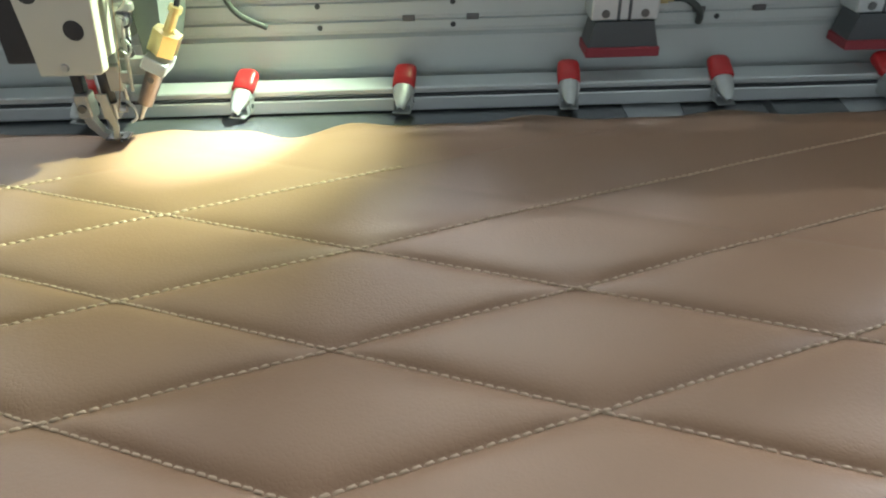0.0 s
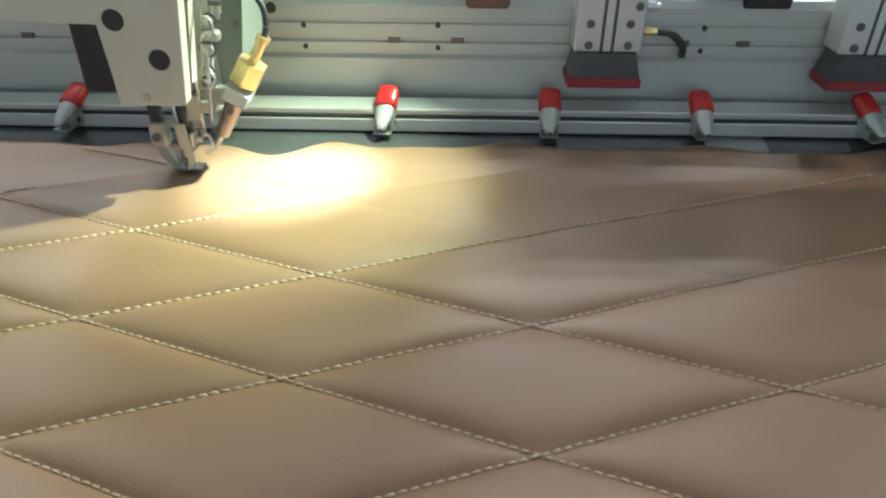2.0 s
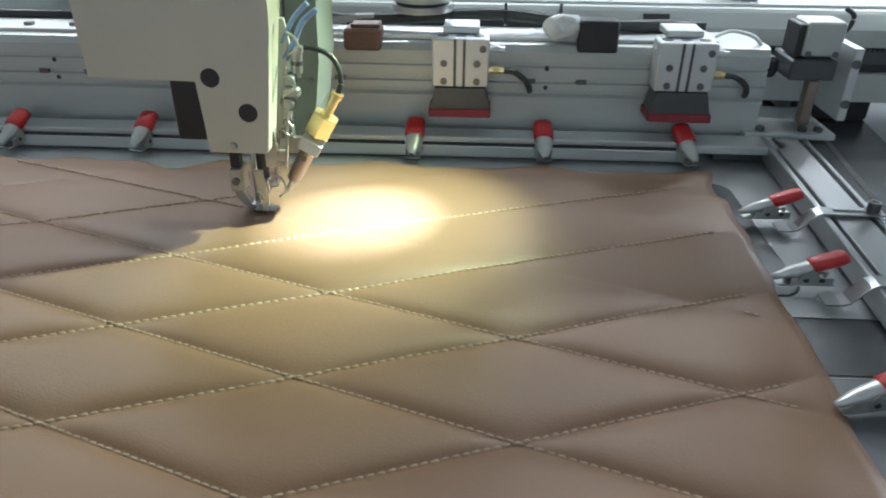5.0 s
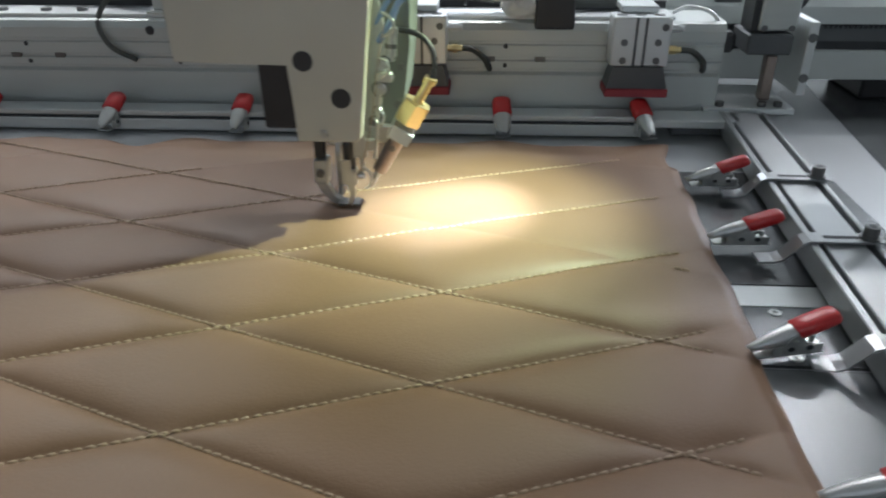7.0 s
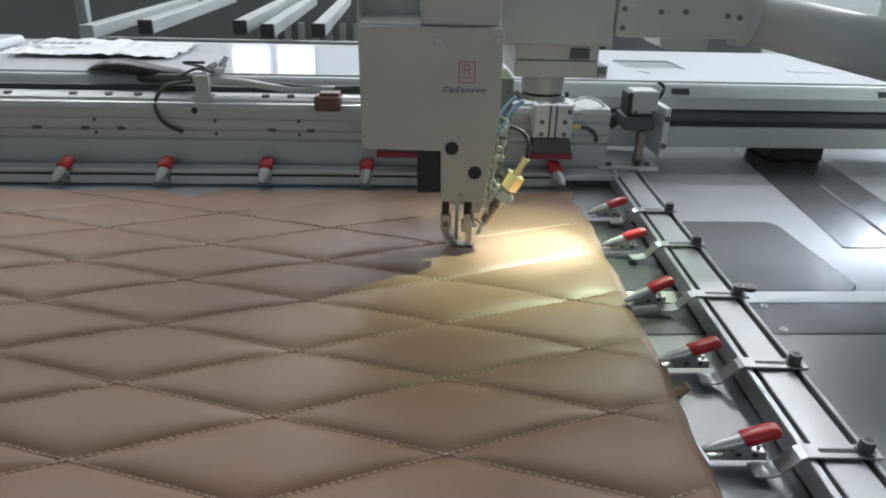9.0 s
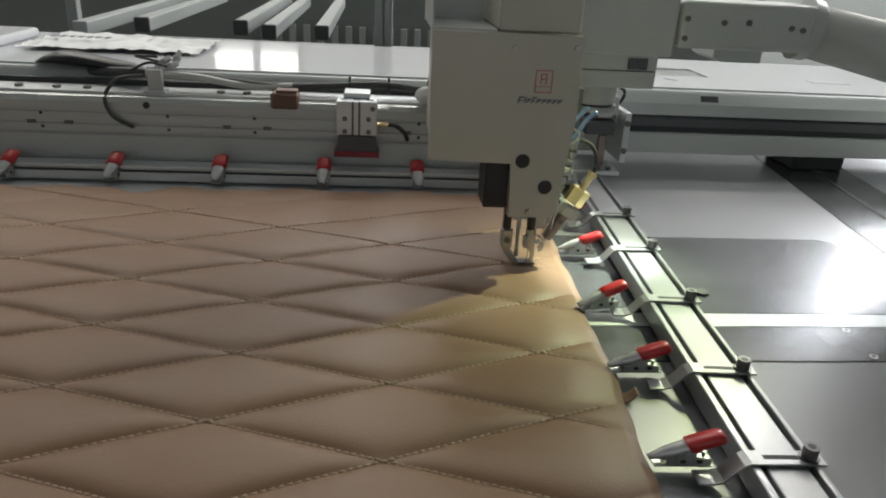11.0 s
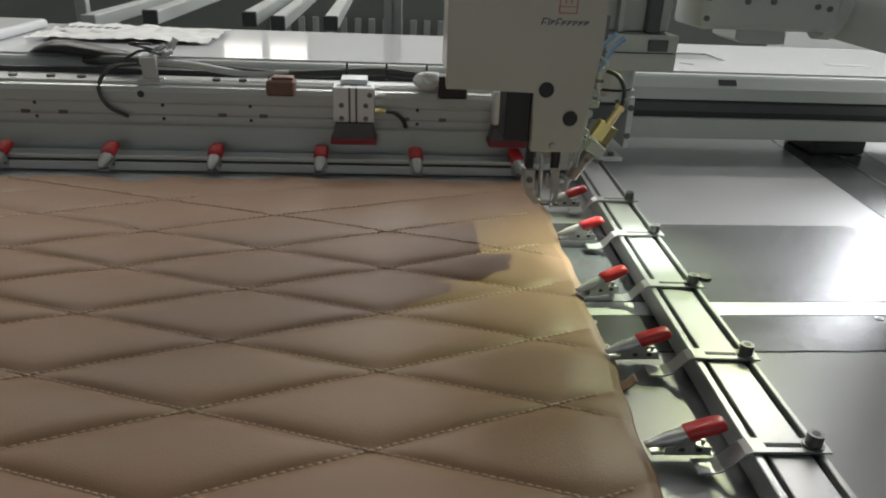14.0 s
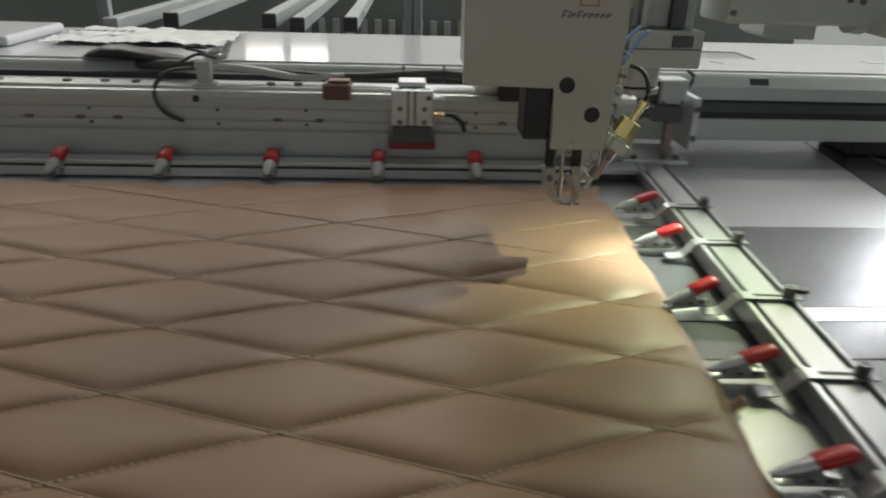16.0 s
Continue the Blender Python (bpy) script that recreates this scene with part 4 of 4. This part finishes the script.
for pts in (((0.031, -0.004, 0.118), (0.038, -0.006, 0.124), (0.037, -0.006, 0.132), (0.030, -0.004, 0.134)),
            ((0.034, -0.002, 0.150), (0.043, -0.004, 0.156), (0.042, -0.004, 0.164), (0.034, 0.0, 0.168)),
            ((0.024, -0.004, 0.086), (0.030, -0.006, 0.081), (0.033, -0.005, 0.088), (0.028, -0.003, 0.094))):
    part("wire_guide", tube(pts, 0.0011, n=8), "zinc", head, smooth=True)
part("upper_thread", tube([(0.036, -0.005, 0.160), (0.030, -0.007, 0.128), (0.024, -0.008, 0.090), (0.014, -0.006, 0.050), (0.001, -0.0015, 0.020)], 0.0004, n=6), "thread", head)
part("air_tube", tube([(0.030, 0.004, 0.145), (0.040, 0.0, 0.160), (0.048, -0.002, 0.176), (0.060, 0.002, 0.186)], 0.0026), "blue", head, "blue air tube", smooth=True)
part("air_tube", tube([(0.028, 0.006, 0.158), (0.040, 0.004, 0.178), (0.052, 0.006, 0.190)], 0.0022), "blue", head, "blue air tube", smooth=True)
# slanted cooling nozzle
a0, a1 = Vector((0.0225, 0.014, 0.0300)), Vector((0.0705, 0.014, 0.1140))
ax = (a1 - a0).normalized()


def on(t):
    return a0 + (a1 - a0) * t


noz = part("nozzle_sleeve", cyl(on(0.03), on(0.38), 0.0066, 0.0074, n=20), "bronze", head, "bronze nozzle sleeve", smooth=False)
part("nozzle_tip", cyl(on(-0.14), on(0.03), 0.0020, 0.0030, n=12), "zinc", noz)
part("nozzle_clamp", box(-0.0145, 0.0145, -0.010, 0.010, -0.0060, 0.0060, bevel=0.001, m=Matrix.Translation(on(0.46)) @ ax.to_track_quat("Z", "Y").to_matrix().to_4x4()), "grey_paint", head, "pale clamp block")
part("clamp_screw", cyl(on(0.30) + Vector((0, -0.0075, 0)), on(0.30) + Vector((0, -0.004, 0)), 0.0028, n=14), "dark_steel", head)
bx = cyl(on(0.56), on(0.76), 0.0125, n=6)
part("brass_hex", bx, "brass", head, "brass hexagon fitting")
part("brass_neck", cyl(on(0.76), on(0.95), 0.0044, 0.0040, n=18), "brass", head)
part("brass_lip", cyl(on(0.95), on(1.0), 0.0056, n=18), "brass", head)
part("nozzle_hose", tube([on(1.0), (0.0725, 0.016, 0.122), (0.0715, 0.018, 0.134), (0.064, 0.020, 0.145), (0.050, 0.022, 0.150), (0.036, 0.024, 0.150)], 0.0024), "black", head, "black hose", smooth=True)
part("nozzle_arm", box(0.012, 0.044, 0.012, 0.018, 0.058, 0.074, bevel=0.0015), "zinc", head)

# ---- the arm that holds the head, and the stand ----
arm = thing("sewing_machine", pose(0, 0, 0), "grey sewing machine arm with a thick pipe above the table", "sewing machine")
part("slide_block", box(0.046, 0.203, 0.165, 0.190, 0.2265, 0.46, bevel=0.003), "grey_paint", head)
part("column", box(0.050, 0.1845, 0.206, 0.32, 0.2285, 0.52, bevel=0.002), "grey_paint", arm)
for rx0, rx1, mat_ in ((0.082, 0.094, "alu_grey"), (0.112, 0.120, "alu_grey"), (0.150, 0.168, "dark_plate")):
    part("guide_rail", box(rx0, rx1, 0.192, 0.2055, 0.2285, 0.52, bevel=0.001), mat_, arm)
part("arm_box", box(0.205, 0.385, 0.16, 0.25, 0.239, 0.298, bevel=0.006, seg=3), "grey_paint", arm)
part("carrier", box(-0.125, 0.045, 0.118, 0.29, 0.30, 0.46, bevel=0.003), "grey_paint", arm)
part("pipe", cyl((0.386, 0.20, 0.268), (0.66, 0.17, 0.215), 0.034, 0.042, n=48), "grey_paint", arm, smooth=True)
part("pipe_collar", cyl((0.386, 0.20, 0.268), (0.402, 0.198, 0.265), 0.041, 0.039, n=48), "grey_paint", arm)
for sx, sz in ((0.212, 0.252), (0.212, 0.276), (0.261, 0.273), (0.294, 0.274), (0.352, 0.270), (0.368, 0.268)):
    part("screw", cyl((sx, 0.1575, sz), (sx, 0.161, sz), 0.0036, n=14), "dark_steel", arm)
part("lower_plate", box(0.075, 0.19, 0.18, 0.30, 0.182, 0.2275, bevel=0.001), "grey_paint", arm)
part("sensor_block", box(0.150, 0.176, 0.176, 0.1795, 0.208, 0.222, bevel=0.0008), "dark_plate", arm)
part("plate_seam", box(0.078, 0.187, 0.1788, 0.1798, 0.2045, 0.2058), "slot", arm)
for lz in (0.236, 0.252):
    part("label_chip", box(0.052, 0.062, 0.1635, 0.1648, lz - 0.004, lz + 0.004), "zinc", head)
turn = part("turning_post", cyl((0.127, 0.238, 0.153), (0.127, 0.238, 0.1818), 0.0315, n=40), "alu_grey", arm, "grey turned steel post")
part("post_ring", cyl((0.127, 0.238, 0.1495), (0.127, 0.238, 0.1530), 0.0295, n=40), "black", turn)
part("post_flange", cyl((0.127, 0.238, 0.1425), (0.127, 0.238, 0.1495), 0.0335, n=40), "zinc", turn)
part("hanging_block", prism(((0.300, 0.2355), (0.300, 0.218), (0.312, 0.212), (0.372, 0.212), (0.372, 0.2355)), "y", 0.255, 0.33), "alu_grey", arm, "small grey block under the arm")
part("pipe_shoulder", prism(((0.640, 0.60), (0.640, 0.235), (0.660, 0.200), (0.70, 0.165), (0.76, 0.140), (1.0, 0.10), (1.0, 0.60)), "y", 0.05, 0.30, bevel=0.018), "grey_paint", arm, "large grey cast housing")
part("stand", box(0.78, 0.98, 0.06, 0.29, -0.0070, 0.100, bevel=0.006), "grey_paint", arm)
lens = look(WORK_LAMP, (0.06, -0.01, 0.0))
part("work_lamp", cyl(lens @ Vector((0, 0, 0.004)), lens @ Vector((0, 0, 0.030)), 0.0075, 0.0062, n=20), "alu", arm, "small metal work lamp")
part("lamp_stem", tube([lens @ Vector((0, 0, 0.029)), lens @ Vector((0, 0, 0.045)), (0.32, 0.20, 0.486), (0.186, 0.25, 0.488)], 0.0030), "grey_paint", arm)
# ---- background ----
rack = thing("tube_rack", pose(-0.5, 2.0, HZ0), "grey metal rack with square tubes pointing at the machine", "rack")
R0 = -HZ0
for tx_, tz_ in ((-0.62, 0.02), (-0.43, 0.04), (-0.12, 0.045), (-0.03, 0.035), (0.14, 0.04), (0.62, 0.05), (0.98, 0.05)):
    t = part("square_tube", box(tx_ - 0.022, tx_ + 0.022, -0.3, 1.0, R0 + tz_ + 0.0, R0 + tz_ + 0.045, bevel=0.004), "tube", rack)
    part("end_cap", box(tx_ - 0.023, tx_ + 0.023, -0.312, -0.296, R0 + tz_ - 0.001, R0 + tz_ + 0.046, bevel=0.003), "black" if tx_ > -0.6 else "tube", t)
for px in (-0.80, 0.33, 0.36, 1.15):
    part("post", box(px - 0.02, px + 0.02, 0.1, 0.14, 0, R0 + 0.9, bevel=0.003), "tube", rack)
for z in (-0.06, -0.20):
    part("cross_bar", box(-0.8, 1.15, 0.142, 0.17, R0 + z, R0 + z + 0.03, bevel=0.003), "tube", rack)
cab = thing("machine_cabinet", pose(0.1, 3.3, HZ0), "dark grey machine cabinet with slatted vents far behind", "cabinet")
part("body", box(-3.4, 1.9, 0, 0.6, 0, 1.07, bevel=0.01), "cabinet", cab)
for i in range(26):
    x = -0.9 + i * 0.075
    part("slat", box(x, x + 0.035, -0.02, 0, 0.45, 0.74, bevel=0.003), "tube", cab)


def motions():
    for ob in RIDE_XY:
        base = ob.matrix_basis.copy()
        walk(ob, [(t, Matrix.Translation((-x, -y, 0)) @ base) for t, x, y in NEEDLE])
    for ob in RIDE_Y:
        base = ob.matrix_basis.copy()
        walk(ob, [(t, Matrix.Translation((0, -y, 0)) @ base) for t, x, y in NEEDLE])
    for ob in RIDE_Z:
        base = ob.matrix_basis.copy()
        walk(ob, [(t, Matrix.Translation((0, 0, z)) @ base) for t, z in LIFT])
    # each run of new stitches comes up as the needle passes
    for s, x, (cx, cy, cz) in RUNS:
        t1 = 0.0
        for (ta, xa, _), (tb, xb, _) in zip(NEEDLE, NEEDLE[1:]):
            if xa <= x <= xb and xb > xa:
                t1 = ta + (tb - ta) * (x - xa) / (xb - xa)
                break
        low, high = pose(cx, cy, cz - 0.006), pose(cx, cy, cz)
        if t1 < 0.25:
            walk(s, [(0.0, high), (16.0, high)])
        else:
            walk(s, [(0.0, low), (t1 - 0.15, low), (t1, high), (16.0, high)])


motions()
